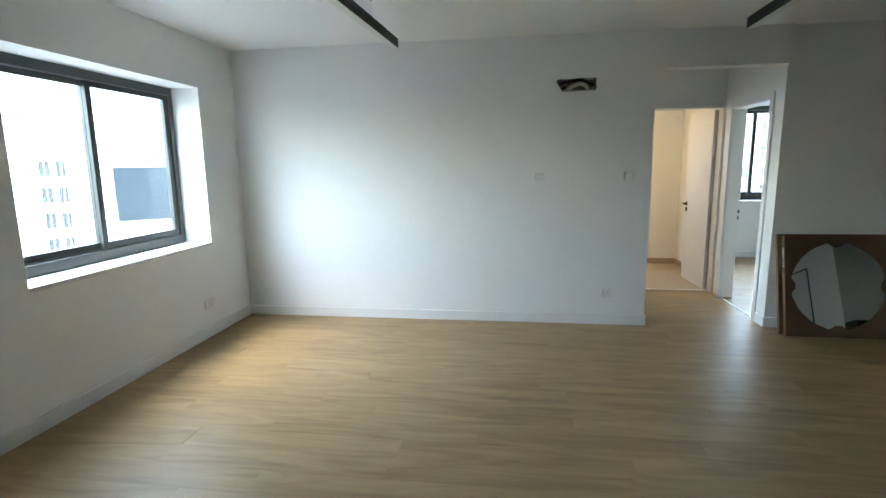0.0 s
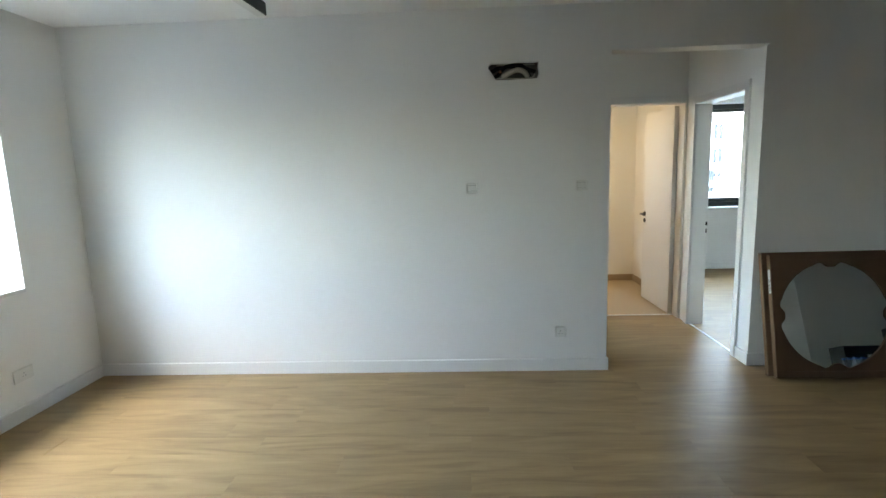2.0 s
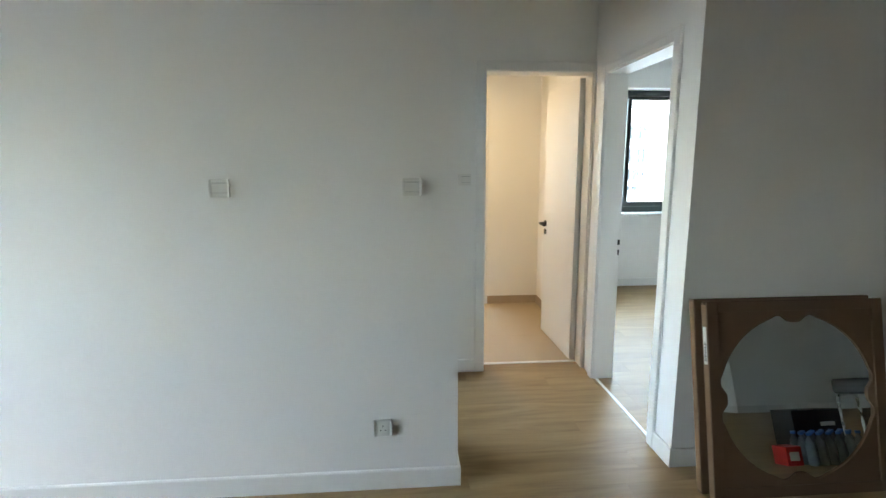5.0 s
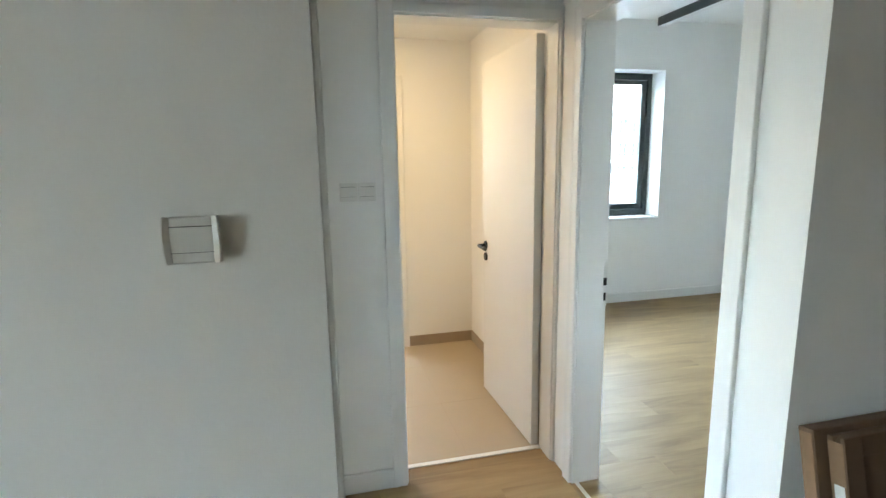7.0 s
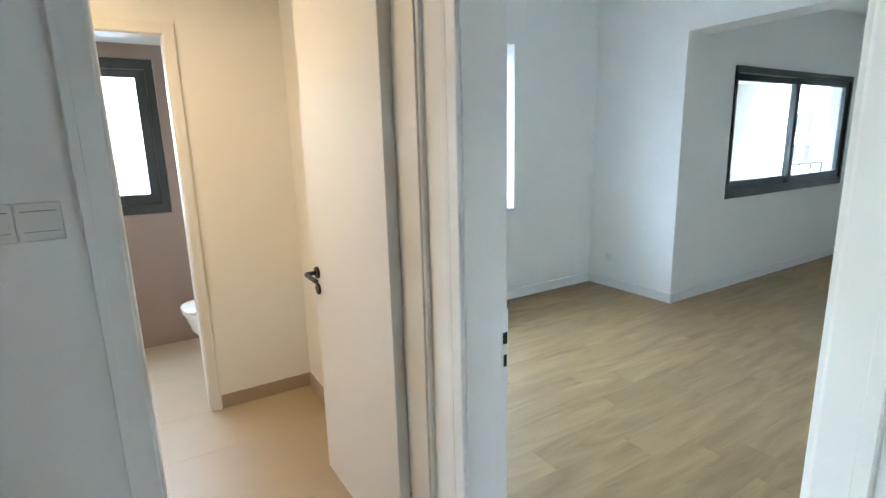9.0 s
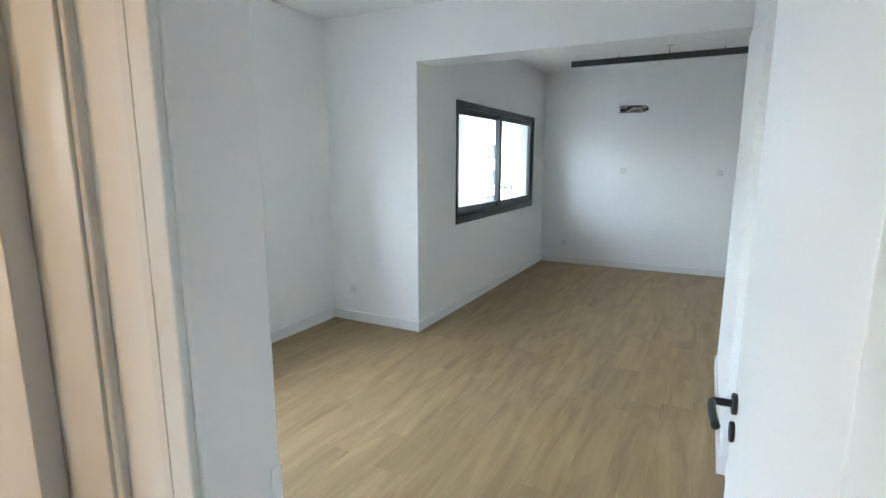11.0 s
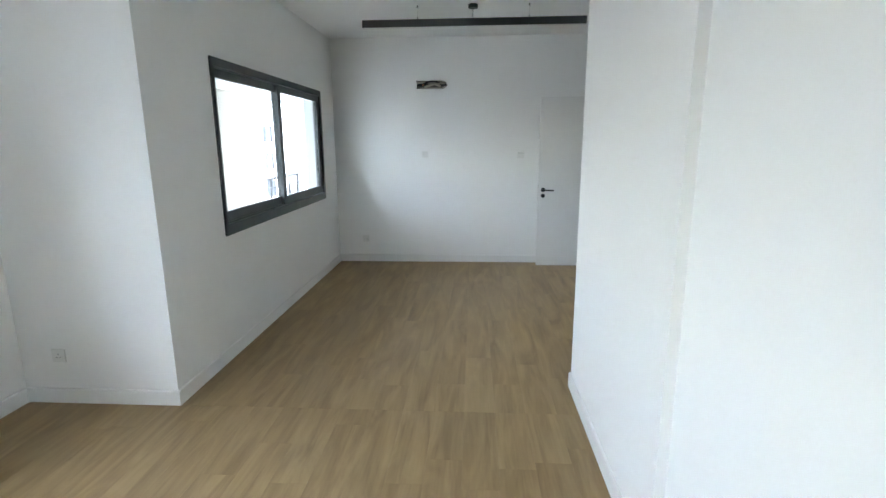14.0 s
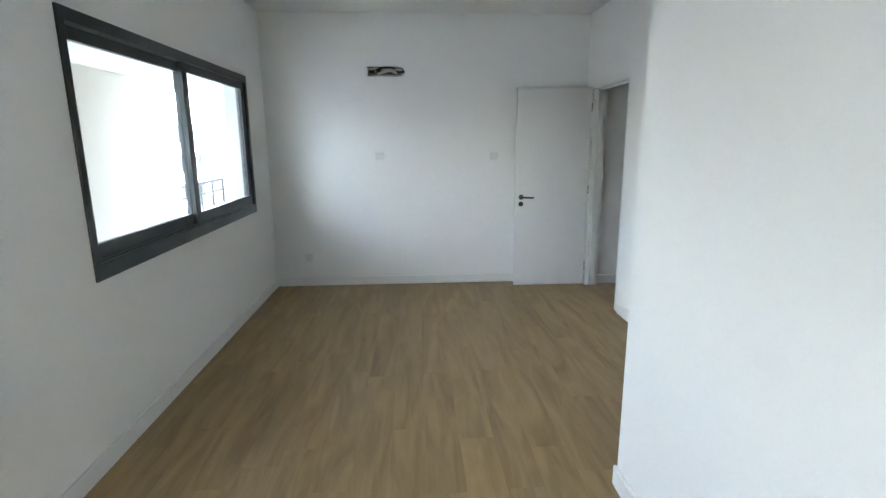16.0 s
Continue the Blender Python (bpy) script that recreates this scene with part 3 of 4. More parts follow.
# ---- switches and sockets ----
def wall_plate(name, at, rz, label, w=0.086, h=0.086, wings=False, socket=False, deep=0.009, inset=0.004):
    """A plate on a wall; local x along the wall, local -y into the room."""
    s = thing(name, at, label, "socket" if socket else "switch", rz=rz, group="wall sockets" if socket else "wall switches")
    part("plate", box(-w / 2, w / 2, -deep, 0.0, -h / 2, h / 2, min(0.003, deep * 0.45)), PLASTIC, s)
    if wings:
        for e in (-1, 1):
            bm = bmesh.new()
            pr = []
            for k in range(7):
                z = -h / 2 + h * k / 6
                bow = 0.005 * (1 - (2 * k / 6 - 1) ** 2)
                pr.append([bm.verts.new((e * (w / 2 + dx), dy, z)) for dx, dy in ((-0.002, -0.0085), (0.005 + bow * 0.5, -0.012 - bow * 0.7), (0.0072 + bow * 0.4, -0.012 - bow * 0.7), (0.0085, 0.0))])
            for a, b2 in zip(pr, pr[1:]):
                for k in range(4):
                    bm.faces.new((a[k], a[(k + 1) % 4], b2[(k + 1) % 4], b2[k]))
            bm.faces.new(pr[0])
            bm.faces.new(pr[-1])
            part("side_flange", bm, PLASTIC, s)
    if socket:
        f = part("socket_face", box(-0.026, 0.026, -deep - 0.001, -deep + 0.001, -0.03, 0.03, 0.0006), PLASTIC, s)
        part("earth_hole", box(-0.002, 0.002, -deep - 0.0014, -deep, 0.006, 0.014), DARKHOLE, f)
        for e in (-1, 1):
            part("pin_hole", box(e * 0.011 - 0.0032, e * 0.011 + 0.0032, -deep - 0.0014, -deep, -0.012, -0.008), DARKHOLE, f)
    else:
        part("rocker", box(-w / 2 + inset, w / 2 - inset, -deep - 0.0006, -deep + 0.002, -0.019, 0.021, 0.0004), PLASTIC, s)
        for z, g in ((0.0216, 0.0006), (-0.0194, 0.0004)):
            part("rocker_gap", box(-w / 2 + inset, w / 2 - inset, -deep - 0.0003, -deep + 0.001, z - g, z + g), DARKHOLE, s, "thin dark gap along the rocker")
    return s


wall_plate("wall_switch", (0.345, AY, 1.40), 0, "white square light switch on the white wall", w=0.064, h=0.074, wings=True, inset=0.0015)
wall_plate("wall_switch", (1.137, AY, 1.40), 0, "white light switch with raised side flanges", w=0.064, h=0.074, wings=True, inset=0.0015)
wall_plate("wall_socket", (0.99, AY, 0.305), 0, "white three-pin wall socket near the skirting", w=0.064, h=0.08, wings=True, socket=True)
wall_plate("wall_switch", (1.45, 6.265, 1.39), 0, "flat white light switch beside the washroom door", w=0.074, h=0.078, deep=0.005, inset=0.008)
wall_plate("wall_switch", (1.527, 6.265, 1.39), 0, "flat white light switch beside the washroom door", w=0.074, h=0.078, deep=0.005, inset=0.008)
wall_plate("wall_socket", (AX, 4.27, 0.30), 90, "white double wall socket under the window", w=0.146, socket=True)
wall_plate("wall_switch", (9.65, 6.55, 1.41), -90, "small white switch plate on the end wall", deep=0.006)
wall_plate("wall_switch", (9.65, 5.33, 1.40), -90, "small white switch plate beside the door", deep=0.006)
wall_plate("wall_socket", (9.65, 7.36, 0.31), -90, "white three-pin wall socket near the skirting", socket=True, deep=0.005)
wall_plate("wall_socket", (5.83, 8.45, 0.31), -90, "white three-pin wall socket in the bedroom corner", socket=True, deep=0.005)


# ---- pipe openings for air conditioners ----
def pipe_opening(at, rz, w, h, depth, label, hole):
    """A rough opening in a wall with pipe ends in it; at: its centre on the wall's face, local -y into the room, local x along the wall."""
    p = thing("pipe_opening", at, label, "pipe opening", rz=rz)
    bm = bmesh.new()

    def on_box(x, z):
        k = max(abs(x) / (w / 2), abs(z) / (h / 2))
        return x / k, z / k
    n = len(hole)
    front_i = [bm.verts.new((x, -0.0015, z)) for x, z in hole]
    front_o = [bm.verts.new((*[on_box(x, z)[0]], -0.0015, on_box(x, z)[1])) for x, z in hole]
    back_i = [bm.verts.new((x * 0.98, 0.03, z * 0.98)) for x, z in hole]
    for k in range(n):
        j = (k + 1) % n
        bm.faces.new((front_i[k], front_i[j], front_o[j], front_o[k]))
        bm.faces.new((front_i[k], back_i[k], back_i[j], front_i[j]))
    corners = [(-w / 2, -h / 2), (w / 2, -h / 2), (w / 2, h / 2), (-w / 2, h / 2)]
    for cx, cz in corners:
        best = None
        for k in range(n):
            j = (k + 1) % n
            a, b2 = front_o[k].co, front_o[j].co
            if (abs(a.x - cx) < 1e-4) != (abs(b2.x - cx) < 1e-4) and (abs(a.z - cz) < 1e-4) != (abs(b2.z - cz) < 1e-4):
                best = (k, j)
        if best:
            bm.faces.new((front_o[best[0]], front_o[best[1]], bm.verts.new((cx, -0.0015, cz))))
    part("plaster_rim", bm, PAINT, p)
    cav = box(-w / 2 + .001, w / 2 - .001, depth - 0.004, depth, -h / 2 + .001, h / 2 - .001)
    join(cav, box(-w / 2 + .001, w / 2 - .001, 0.03, depth - .004, -h / 2 + .001, -h / 2 + 0.008))
    part("cavity", cav, CEMENT, p, "grey cement inside of the opening")
    lo = -h * 0.28
    part("insulated_pipe", tube([(-w * 0.36, 0.05, lo + 0.01), (-w * 0.28, 0.03, lo + 0.03), (-w * 0.15, 0.02, h * 0.18), (w * 0.05, 0.02, h * 0.26), (w * 0.2, 0.03, h * 0.12), (w * 0.3, 0.06, lo)], 0.013, 12), FOAM, p, "black foam-wrapped pipe", smooth=True)
    part("insulated_pipe", tube([(-w * 0.42, 0.06, 0.0), (-w * 0.2, 0.05, h * 0.22), (w * 0.1, 0.055, h * 0.2), (w * 0.38, 0.06, 0.0)], 0.014, 12), FOAM, p, "black foam-wrapped pipe", smooth=True)
    part("drain_hose", tube([(-w * 0.2, 0.03, lo * 0.7), (-w * 0.08, 0.016, lo * 0.2), (w * 0.06, 0.014, 0.01), (w * 0.18, 0.02, lo * 0.1), (w * 0.24, 0.045, lo * 0.6)], 0.017, 14), HOSE, p, "cream plastic drain hose", smooth=True)
    part("copper_pipe", rod((-w * 0.28, 0.035, -0.012), (-w * 0.22, 0.012, 0.004), 0.009, 12), COPPER, p, "short copper pipe end")
    part("lath", box(-w * 0.3, w * 0.36, 0.02, 0.028, h * 0.24, h * 0.265), HOSE, p, "pale lath across the opening")
    part("cable", tube([(-w * 0.3, 0.012, -h * 0.24), (0, 0.010, -h * 0.27), (w * 0.3, 0.012, -h * 0.25), (w * 0.36, 0.03, -h * 0.1)], 0.004, 8), HOSE, p, "pale cable", smooth=True)
    return p


HOLE_A = [(-0.185, 0.03), (-0.15, -0.02), (-0.13, -0.055), (-0.05, -0.058), (0.06, -0.056), (0.165, -0.052), (0.178, -0.02), (0.17, 0.03), (0.176, 0.060), (0.12, 0.057), (0.05, 0.060), (-0.03, 0.053), (-0.08, 0.054), (-0.16, 0.056), (-0.176, 0.046)]
pipe_opening((0.66, AY, 2.21), 0, 0.41, 0.18, 0.14, "rough air-conditioner pipe opening with wrapped pipe ends", HOLE_A)


def straight_pipes(p, w, h):
    """Capped pipe ends that lie side by side in a pipe opening."""
    for z, r, m, lb in ((h * 0.16, 0.011, HOSE, "pale straight pipe end"), (-h * 0.02, 0.012, FOAM, "black foam-wrapped pipe"), (-h * 0.2, 0.011, CEMENT, "grey straight pipe end")):
        part("straight_pipe", tube([(-w * 0.4, 0.03, z), (-w * 0.15, 0.022, z + 0.004), (w * 0.12, 0.024, z - 0.003), (w * 0.34, 0.035, z * 0.6)], r, 12), m, p, lb, smooth=True)


HOLE_C = [(-0.2, 0.052), (-0.19, 0.0), (-0.2, -0.048), (-0.05, -0.05), (0.1, -0.052), (0.16, -0.045), (0.2, -0.005), (0.17, 0.04), (0.12, 0.052), (-0.05, 0.05)]
straight_pipes(pipe_opening((9.65, 6.455, 2.2675), -90, 0.47, 0.155, 0.18, "rough air-conditioner pipe opening with wrapped pipe ends", HOLE_C), 0.47, 0.155)


# ---- packed mirror leaning on the wall ----
TILT_M = -12.5
pk = thing("cardboard_package", (2.435, 4.822, 0), "flat brown cardboard package leaning on the wall", "package", rx=TILT_M)
part("board", box(0, 0.87, -0.04, 0, 0, 0.885, 0.003), CARD, pk)
part("edge_strip", box(-0.002, 0.0, -0.036, -0.004, 0.01, 0.875), CARD_EDGE, pk, "paler cut cardboard edge")
mr = thing("packed_mirror", (2.47, 4.778, 0), "round mirror packed in a brown cardboard frame, leaning on a package", "package", rx=TILT_M)
part("back_board", box(0, 0.85, -0.014, 0, 0, 0.88, 0.002), CARD, mr)
bm = bmesh.new()
inner, outer = [], []
CX, CZ, RM = 0.425, 0.44, 0.375
for k in range(160):
    a = 2 * math.pi * k / 160
    q = ((a + math.pi / 4) % (math.pi / 2)) - math.pi / 4
    r = RM - 0.034 * math.exp(-(q / 0.13) ** 4) + 0.006 * math.exp(-((abs(q) - 0.24) / 0.06) ** 2)
    c, s = math.cos(a), math.sin(a)
    inner.append((CX + r * c, CZ + r * s))
    m = max(abs(c) / 0.425, abs(s) / 0.44)
    outer.append((CX + c / m, CZ + s / m))
vi = [[bm.verts.new((x, y, z)) for x, z in inner] for y in (-0.034, -0.016)]
vo = [[bm.verts.new((x, y, z)) for x, z in outer] for y in (-0.034, -0.016)]
for k in range(160):
    j = (k + 1) % 160
    bm.faces.new((vi[0][k], vi[0][j], vo[0][j], vo[0][k]))
    bm.faces.new((vi[0][k], vi[1][k], vi[1][j], vi[0][j]))
    bm.faces.new((vo[0][k], vo[0][j], vo[1][j], vo[1][k]))
    bm.faces.new((vi[1][k], vo[1][k], vo[1][j], vi[1][j]))
part("front_board", bm, CARD, mr)
part("mirror", rod((CX, -0.0255, CZ), (CX, -0.0165, CZ), RM + 0.012, 96), MIRROR, mr, "round mirror glass")
for nm, x0, x1, z0, z1 in (("border", -0.003, 0.05, -0.0, 0.883), ("border", 0.8, 0.853, 0.0, 0.883), ("border", 0.05, 0.8, 0.0, 0.048), ("border", 0.05, 0.8, 0.836, 0.883)):
    part(nm, box(x0, x1, -0.044, -0.0345, z0, z1, 0.002), CARD, mr)
part("edge_strip", box(-0.0045, -0.0032, -0.04, -0.004, 0.0, 0.87), CARD_EDGE, mr, "paler cut cardboard edge")
lab = part("label", box(-0.006, -0.0046, -0.036, -0.012, 0.60, 0.77), PAPER, mr, "white barcode label")
z = 0.615
for k, wd in enumerate((4, 2, 3, 6, 2, 2, 5, 3, 2, 4, 2, 6, 3)):
    part("bar", box(-0.0068, -0.0061, -0.033, -0.017, z, z + wd * 0.0008), INK, lab)
    z += wd * 0.0008 + 0.004


# ---- toilet ----
def toilet(at):
    """A wall-hung toilet; local -x away from the wall behind it."""
    t = thing("toilet", at, "white wall-hung ceramic toilet with closed lid", "toilet")
    rings = [(0.10, 0.03, 0.30), (0.14, 0.10, 0.42), (0.165, 0.22, 0.52), (0.178, 0.31, 0.545), (0.18, 0.345, 0.55)]
    bm = bmesh.new()
    prev = None
    for hw, z, ln in rings:
        ring = []
        for k in range(28):
            a = 2 * math.pi * k / 28
            c, s = math.cos(a), math.sin(a)
            x = -ln / 2 + (ln / 2) * (abs(c) ** 0.8) * (1 if c > 0 else -1)
            ring.append(bm.verts.new((x, hw * (abs(s) ** 0.75) * (1 if s > 0 else -1), z)))
        if prev:
            for k in range(28):
                bm.faces.new((prev[k], prev[(k + 1) % 28], ring[(k + 1) % 28], ring[k]))
        else:
            bm.faces.new(ring)
        prev = ring
    bm.faces.new(prev)
    part("bowl", bm, CERAMIC, t, smooth=True)
    for nm, z0, z1, g in (("seat", 0.347, 0.365, 0.006), ("lid", 0.368, 0.388, 0.008)):
        bm = bmesh.new()
        rs = []
        for z, e in ((z0, g), (z1 - 0.006, g), (z1, -0.004)):
            ring = []
            for k in range(32):
                a = 2 * math.pi * k / 32
                c, s = math.cos(a), math.sin(a)
                ln = 0.47 + e
                ring.append(bm.verts.new((-0.09 - ln / 2 + (ln / 2) * (abs(c) ** 0.75) * (1 if c > 0 else -1), (0.182 + e) * (abs(s) ** 0.75) * (1 if s > 0 else -1), z)))
            rs.append(ring)
        for a2, b2 in zip(rs, rs[1:]):
            for k in range(32):
                bm.faces.new((a2[k], a2[(k + 1) % 32], b2[(k + 1) % 32], b2[k]))
        bm.faces.new(rs[0])
        bm.faces.new(rs[-1])
        part(nm, bm, CERAMIC, t)
    return t


toilet((2.44, 8.80, 0.06))

# ---- washroom lamps ----
WARM = glow("warm_lamp_glow", (1.0, 0.70, 0.39), 2.1)
COOL = glow("toilet_lamp_glow", (1.0, 0.85, 0.72), 0.4)
for at, m, lb in (((1.4, 7.2, 2.42), WARM, "round flush ceiling lamp giving warm light"), ((1.35, 8.95, 2.27), COOL, "small round flush ceiling lamp")):
    lp = thing("ceiling_lamp", at, lb, "lamp")
    part("rim", rod((0, 0, -0.03), (0, 0, -0.0005), 0.12, 40, bevel=0.003), LAMPB, lp)
    part("diffuser", rod((0, 0, -0.036), (0, 0, -0.0302), 0.108, 40), m, lp, "lit opal diffuser")


# ---- outdoors ----
slab("ground", -900, 900, -900, 900, -14.2, -14.0, GROUND, "grey asphalt ground far below", "ground")


def facade(name, at, rz, w, h, d, cols, rows, storey, label, m):
    """A block with pairs of windows, storey by storey, on its local -y face."""
    b = thing(name, at, label, "building", rz=rz)
    part("wall", box(-w / 2, w / 2, 0, d, 0, h), m, b)
    part("parapet", box(-w / 2 - 0.15, w / 2 + 0.15, -0.15, d + .15, h, h + 0.5), m, b)
    for i in range(cols):
        for j in range(rows):
            for side in (-0.8, 0.8):
                x, z = -w / 2 + w * (i + 0.5) / cols + side, 4.5 + storey * j
                wd = part("window", box(x - 0.5, x + 0.5, -0.03, 0.03, z - 0.9, z + 0.9), FGLASS, b)
                part("window_frame", box(x - 0.04, x + 0.04, -0.06, -0.031, z - 0.9, z + 0.9), m, wd)
                part("sill", box(x - 0.6, x + 0.6, -0.12, -0.031, z - 1.0, z - 0.9), m, wd)
    return b


facade("apartment_building", (-55.2, 50.3, -14.8), 45.6, 24, 22, 10, 4, 5, 3.0, "white rendered apartment block with paired windows", FACADE)
off = facade("office_building", (-30.9, 39.4, -14), 38, 11, 27, 10, 0, 0, 3.0, "white block with a blue-grey glazed front", FACADE)
part("glazed_front", box(-2.3, 2.7, -0.5, -0.05, 11.3, 15.7), BLUEGLASS, off, "blue-grey glazed bay")
part("ledge", box(-4.4, 4.6, -0.45, -0.05, 17.6, 17.95), FACADE, off)
part("ledge", box(-4.4, 4.6, -0.3, -0.05, 16.0, 16.25), FACADE, off)
part("window", box(-0.2, 0.9, -0.08, -0.02, 20.8, 21.6), FACADE_GREY, off, "small pale grey window")
part("pale_bay", box(-4.2, -2.35, -0.4, -0.05, 11.6, 15.5), FACADE_GREY, off, "pale grey bay")
facade("apartment_building", (31.5, 68, -14), -25, 26, 21, 12, 5, 6, 3.0, "pale apartment block across the street", FACADE)
facade("low_building", (22, 44, -14), -24, 30, 13.6, 14, 6, 4, 3.2, "low grey building with flat roof", FACADE_GREY)
facade("apartment_building", (60, 27, -14), -68, 34, 19, 12, 6, 5, 3.0, "pale apartment block seen past the balcony", FACADE)

# balcony outside the bedroom window
SCREEN = mat("cream_render", (0.42, 0.39, 0.33), 0.9, vary=0.05, scale=3)
slab("balcony_floor", 5.9, 14.2, 7.92, 9.9, -0.25, -0.06, CEMENT, "grey concrete balcony floor", "balcony floor")
# unseen stretch left of x 8.5 added to cut daylight on the end wall
slab("balcony_screen", 7.75, 10.45, 9.0, 9.2, -0.06, 2.215, SCREEN, "white rendered balcony screen wall", "wall")
# out of view, added to keep daylight from the east off the column
slab("balcony_light_block", 14.2, 14.4, 7.92, 9.2, -0.06, 2.745, FACADE, "unseen white wall added to keep daylight off the balcony column", "wall")
# soffit lengthened leftwards to x 6.6 to dim the bedroom end wall
slab("balcony_ceiling", 6.6, 14.4, 7.92, 9.2, 2.75, 2.95, FACADE, "white rendered underside of the balcony above", "ceiling")
slab("balcony_lintel", 7.75, 14.2, 9.0, 9.2, 2.22, 2.745, FACADE, "white rendered balcony lintel", "beam")
slab("balcony_column", 12.08, 14.2, 9.0, 9.3, -0.06, 2.215, FACADE, "white rendered balcony column", "column")
rl = thing("balcony_railing", (10.45, 9.1, -0.06), "dark metal balcony railing with crossing bars", "railing")
RAILM = mat("dark_railing_metal", (0.02, 0.022, 0.022), 0.45, 0.4)
part("top_rail", box(0, 1.63, -0.02, 0.02, 1.06, 1.10, 0.004), RAILM, rl)
part("bottom_rail", box(0, 1.63, -0.015, 0.015, 0.1, 0.13, 0.003), RAILM, rl)
part("middle_rail", box(0, 1.63, -0.012, 0.012, 0.92, 0.945, 0.003), RAILM, rl)
for k in range(5):
    x = 0.02 + k * 0.395
    part("post", box(x - 0.012, x + 0.012, -0.012, 0.012, 0.13, 1.06), RAILM, rl)
    if k < 4:
        part("brace", rod((x, 0, 0.13), (x + 0.395, 0, 0.92), 0.008, 8), RAILM, rl)


# ---- loose things on the living room floor, beside the mirror ----
RED = mat("red_printed_carton", (0.5, 0.03, 0.02), 0.5)
BLACKCARD = mat("black_printed_carton", (0.018, 0.018, 0.02), 0.45)
PET = mat("clear_blue_plastic_bottle", (0.42, 0.47, 0.49), 0.15, vary=0.2, scale=30)
PET.node_tree.nodes["Principled BSDF"].inputs["Transmission Weight"].default_value = 0.5
CAPB = mat("blue_bottle_cap", (0.06, 0.16, 0.45), 0.4)
bc = thing("black_carton", (3.8, 3.72, 0), "black printed cardboard carton on the oak floor", "box")
part("carton", box(-0.17, 0.17, -0.1, 0.1, 0.001, 0.30, 0.003), BLACKCARD, bc)
part("print_bar", box(0.02, 0.12, 0.1, 0.1012, 0.2, 0.225), PAPER, bc, "pale unreadable print")
part("flap", box(-0.168, 0.168, -0.001, 0.099, 0.3005, 0.304), BLACKCARD, bc)
rc = thing("red_carton", (3.43, 3.98, 0), "small red printed carton on the oak floor", "box")
part("carton", box(-0.05, 0.05, -0.06, 0.06, 0.001, 0.11, 0.002), RED, rc)
part("label", box(-0.03, 0.03, 0.06, 0.0612, 0.03, 0.08), PAPER, rc, "white label")


def bottle(at):
    b = thing("water_bottle", at, "clear small plastic water bottle with blue cap", "bottle", group="water bottles")
    prof = [(0.026, 0.001), (0.030, 0.006), (0.030, 0.05), (0.0285, 0.055), (0.030, 0.06), (0.030, 0.115), (0.022, 0.145), (0.012, 0.16), (0.012, 0.172)]
    bm = bmesh.new()
    prev = None
    for r, z in prof:
        ring = [bm.verts.new((r * math.cos(2 * math.pi * k / 16), r * math.sin(2 * math.pi * k / 16), z)) for k in range(16)]
        if prev:
            for k in range(16):
                bm.faces.new((prev[k], prev[(k + 1) % 16], ring[(k + 1) % 16], ring[k]))
        else:
            bm.faces.new(ring)
        prev = ring
    bm.faces.new(prev)
    part("body", bm, PET, b, smooth=True)
    part("cap", rod((0, 0, 0.1725), (0, 0, 0.188), 0.0145, 16), CAPB, b)
    return b


first = bottle((3.53, 4.06, 0))
for i in range(6):
    for j in range(3):
        if i or j:
            copy_thing(first, pose(3.53 + i * 0.064, 4.06 - j * 0.064, 0))
st = thing("stool", (4.5, 3.5, 0), "low black padded stool on bent tube legs", "stool", rz=-30)
part("seat", box(-0.2, 0.2, -0.15, 0.15, 0.38, 0.49, 0.02), BLACKCARD, st)
for y in (-0.13, 0.13):
    part("leg", tube([(-0.19, y, 0.012), (-0.19, y, 0.30), (-0.175, y, 0.345), (-0.13, y, 0.37), (0.13, y, 0.37), (0.175, y, 0.345), (0.19, y, 0.30), (0.19, y, 0.012)], 0.011, 10), STEEL, st, "bent steel tube legs")


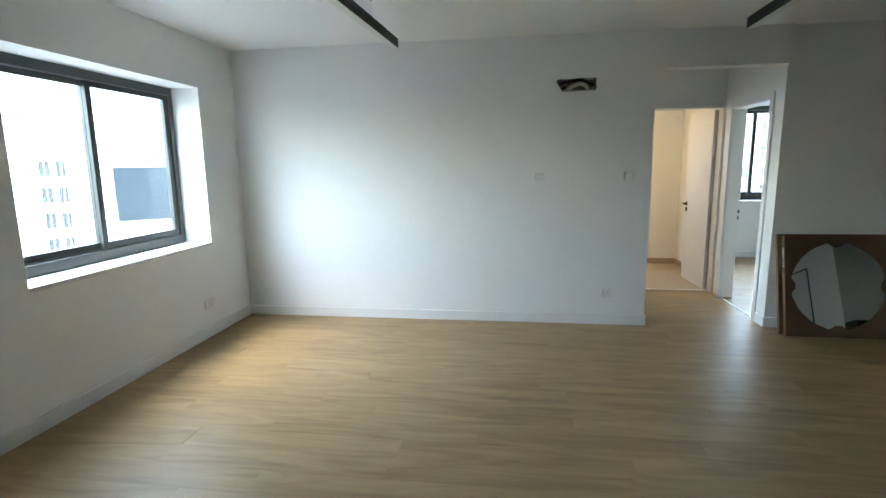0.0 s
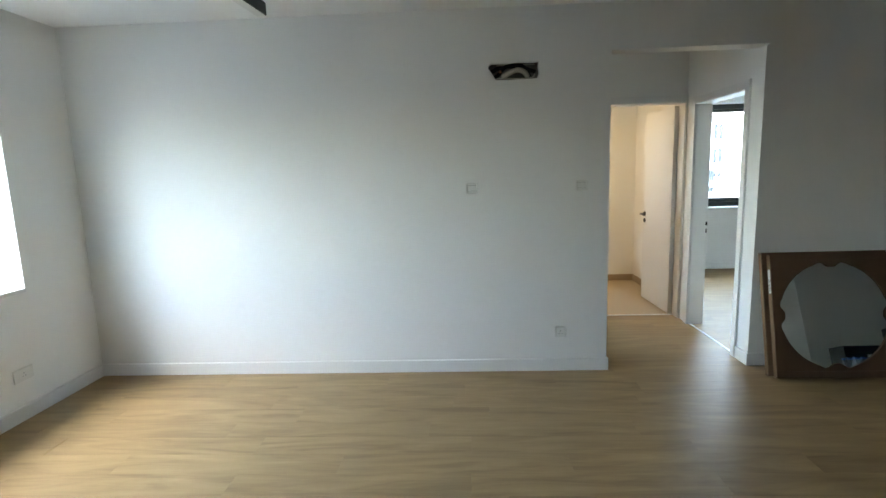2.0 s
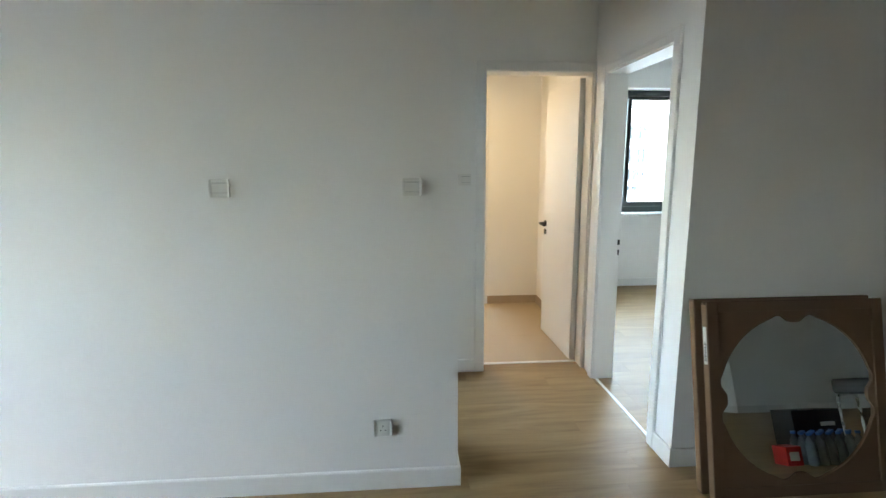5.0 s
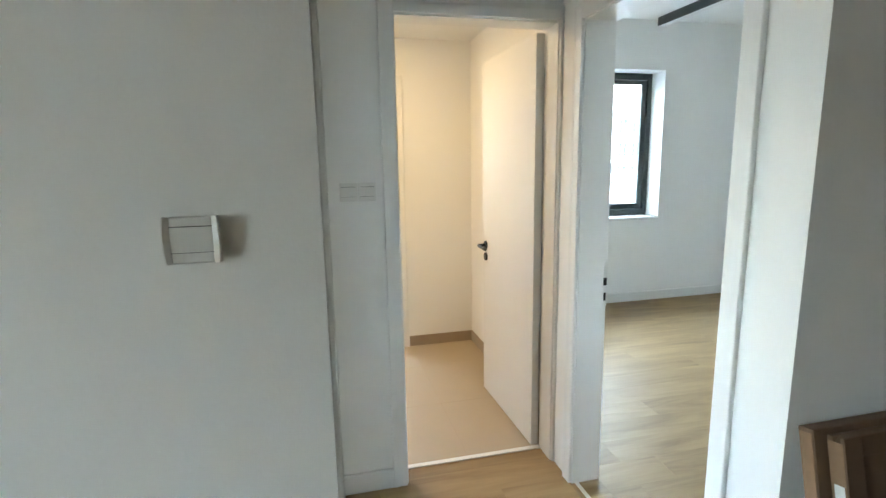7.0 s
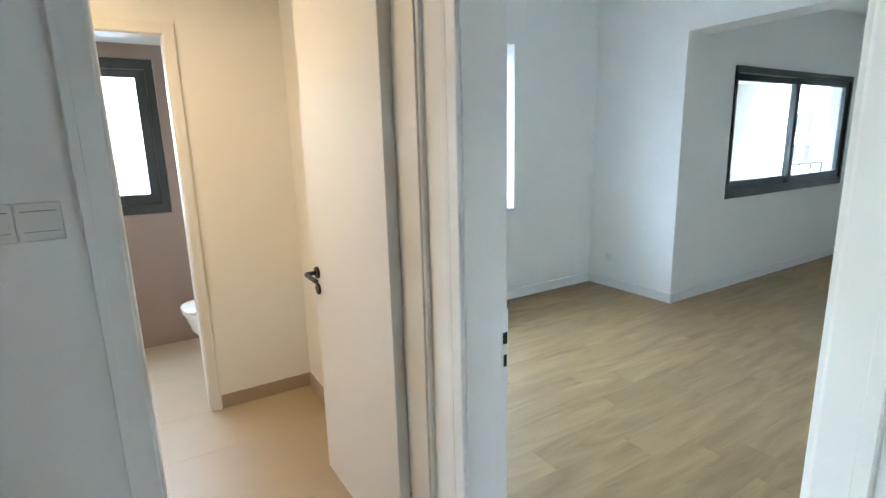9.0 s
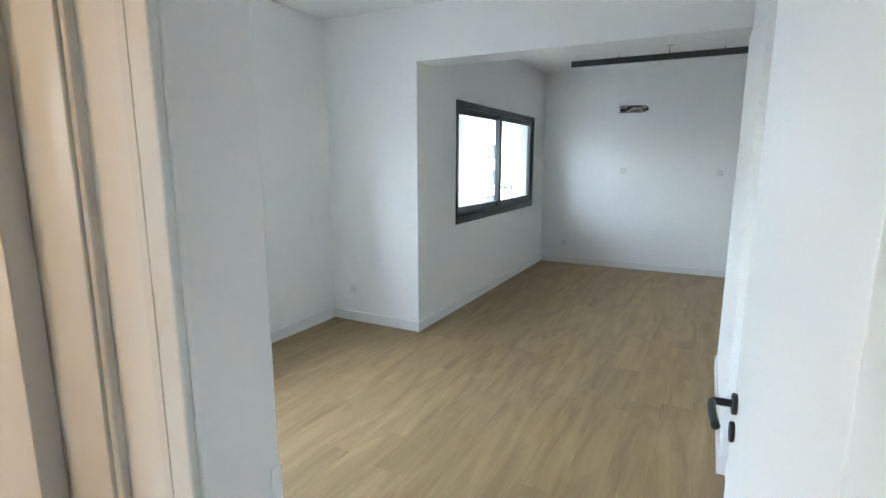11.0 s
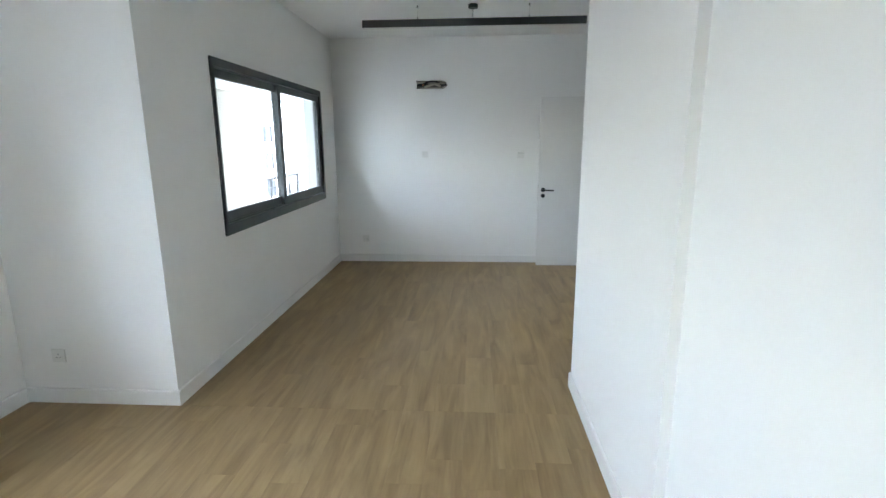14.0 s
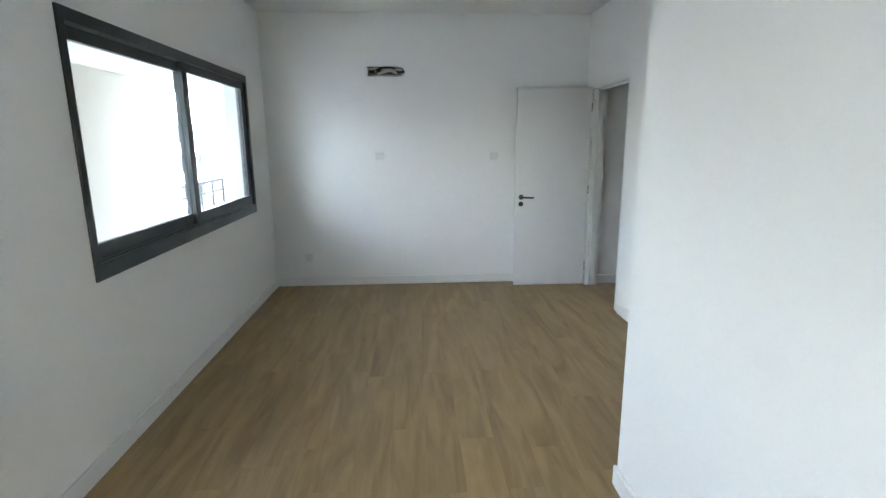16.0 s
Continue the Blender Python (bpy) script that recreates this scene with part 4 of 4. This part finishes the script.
# ---- floors ----
def oak_floor(name, x0, x1, y0, y1, seed, label):
    """Oak planks along x, each an object on a shared mesh, over a dark underlay."""
    fl = slab(name, x0, x1, y0, y1, -0.06, -0.012, SLAB, label, "floor")
    rnd = random.Random(seed)
    pw, pl, gap = 0.182, 1.22, 0.00005
    meshes = {}
    y = y0
    while y < y1 - 0.005:
        w = min(pw, y1 - y)
        x = x0 - rnd.uniform(0.05, pl - 0.1)
        while x < x1 - 0.005:
            a, b = max(x, x0), min(x + pl, x1)
            if b - a > 0.004:
                key = (round(b - a, 2), round(w, 3))
                ln = b - a
                if key not in meshes:
                    bm = bmesh.new()
                    c = 0.0003
                    q = []
                    for z, s in ((-0.011, 0), (-c, 0), (0, c)):
                        q.append([bm.verts.new(v) for v in ((gap + s, gap + s, z), (ln - gap - s, gap + s, z), (ln - gap - s, w - gap - s, z), (gap + s, w - gap - s, z))])
                    for lo, hi in zip(q, q[1:]):
                        for k in range(4):
                            bm.faces.new((lo[k], lo[(k + 1) % 4], hi[(k + 1) % 4], hi[k]))
                    bm.faces.new(q[-1])
                    bm.normal_update()
                    me = bpy.data.meshes.new("plank")
                    bm.to_mesh(me)
                    bm.free()
                    me.materials.append(OAK)
                    meshes[key] = me
                ob = new("plank", meshes[key])
                ob.parent = fl
                ob.location = (a, y, 0)
            x += pl
        y += pw
    return fl


oak_floor("floor_living", AX, AR, 0.9, RY, 3, "light oak plank floor, matt, running along the room")
oak_floor("floor_living_back", AX, AR, AB, 0.9, 8, "light oak plank floor, matt, behind the walk")
oak_floor("floor_hall", 1.335, 2.41, RY, 6.375, 4, "light oak plank floor of the small hall")
oak_floor("floor_bedroom", BX, 5.83, NY, 8.70, 5, "light oak plank floor of the bedroom")
oak_floor("floor_bedroom_end", 5.83, 9.65, 4.335, 7.72, 6, "light oak plank floor beside the balcony window")
oak_floor("floor_bedroom_doorway", 2.41, BX, 5.225, 6.085, 11, "light oak plank floor in the bedroom doorway")
oak_floor("floor_kitchen", AR, 9.65, JY, 2.1, 12, "light oak plank floor of the dim kitchen end")
oak_floor("floor_corridor", 6.18, 9.49, 2.1, 4.335, 7, "light oak plank floor of the corridor")
oak_floor("floor_side_room", LX, 1.335, AY + 0.145, 7.5, 9, "light oak plank floor of the side room")


def tile_floor(name, x0, x1, y0, y1, size, label):
    fl = slab(name, x0, x1, y0, y1, -0.05, -0.0008, GROUT, label, "floor")
    y = y0
    while y < y1 - 0.01:
        x = x0
        while x < x1 - 0.01:
            bx, by = min(x + size, x1), min(y + size, y1)
            part("tile", box(x + 0.0006, bx - 0.0006, y + 0.0006, by - 0.0006, -0.01, 0.0, 0.0004, seg=1), TILE, fl)
            x += size
        y += size
    return fl


tile_floor("floor_washroom", 0.80, 2.525, 6.402, 8.05, 0.60, "beige porcelain tile floor of the washroom")
tile_floor("floor_toilet", 0.80, 2.525, 8.05, 9.40, 0.60, "beige porcelain tile floor of the toilet")


def tile_skirting(x0, x1, y0, y1):
    finish("skirting", box(x0, x1, y0, y1, 0, 0.085, 0.002), SKIRT, label="beige porcelain tile skirting", category="skirting", kind="structure")


tile_skirting(1.985, 2.525, 8.04, 8.05)
tile_skirting(2.514, 2.525, 6.40, 8.039)
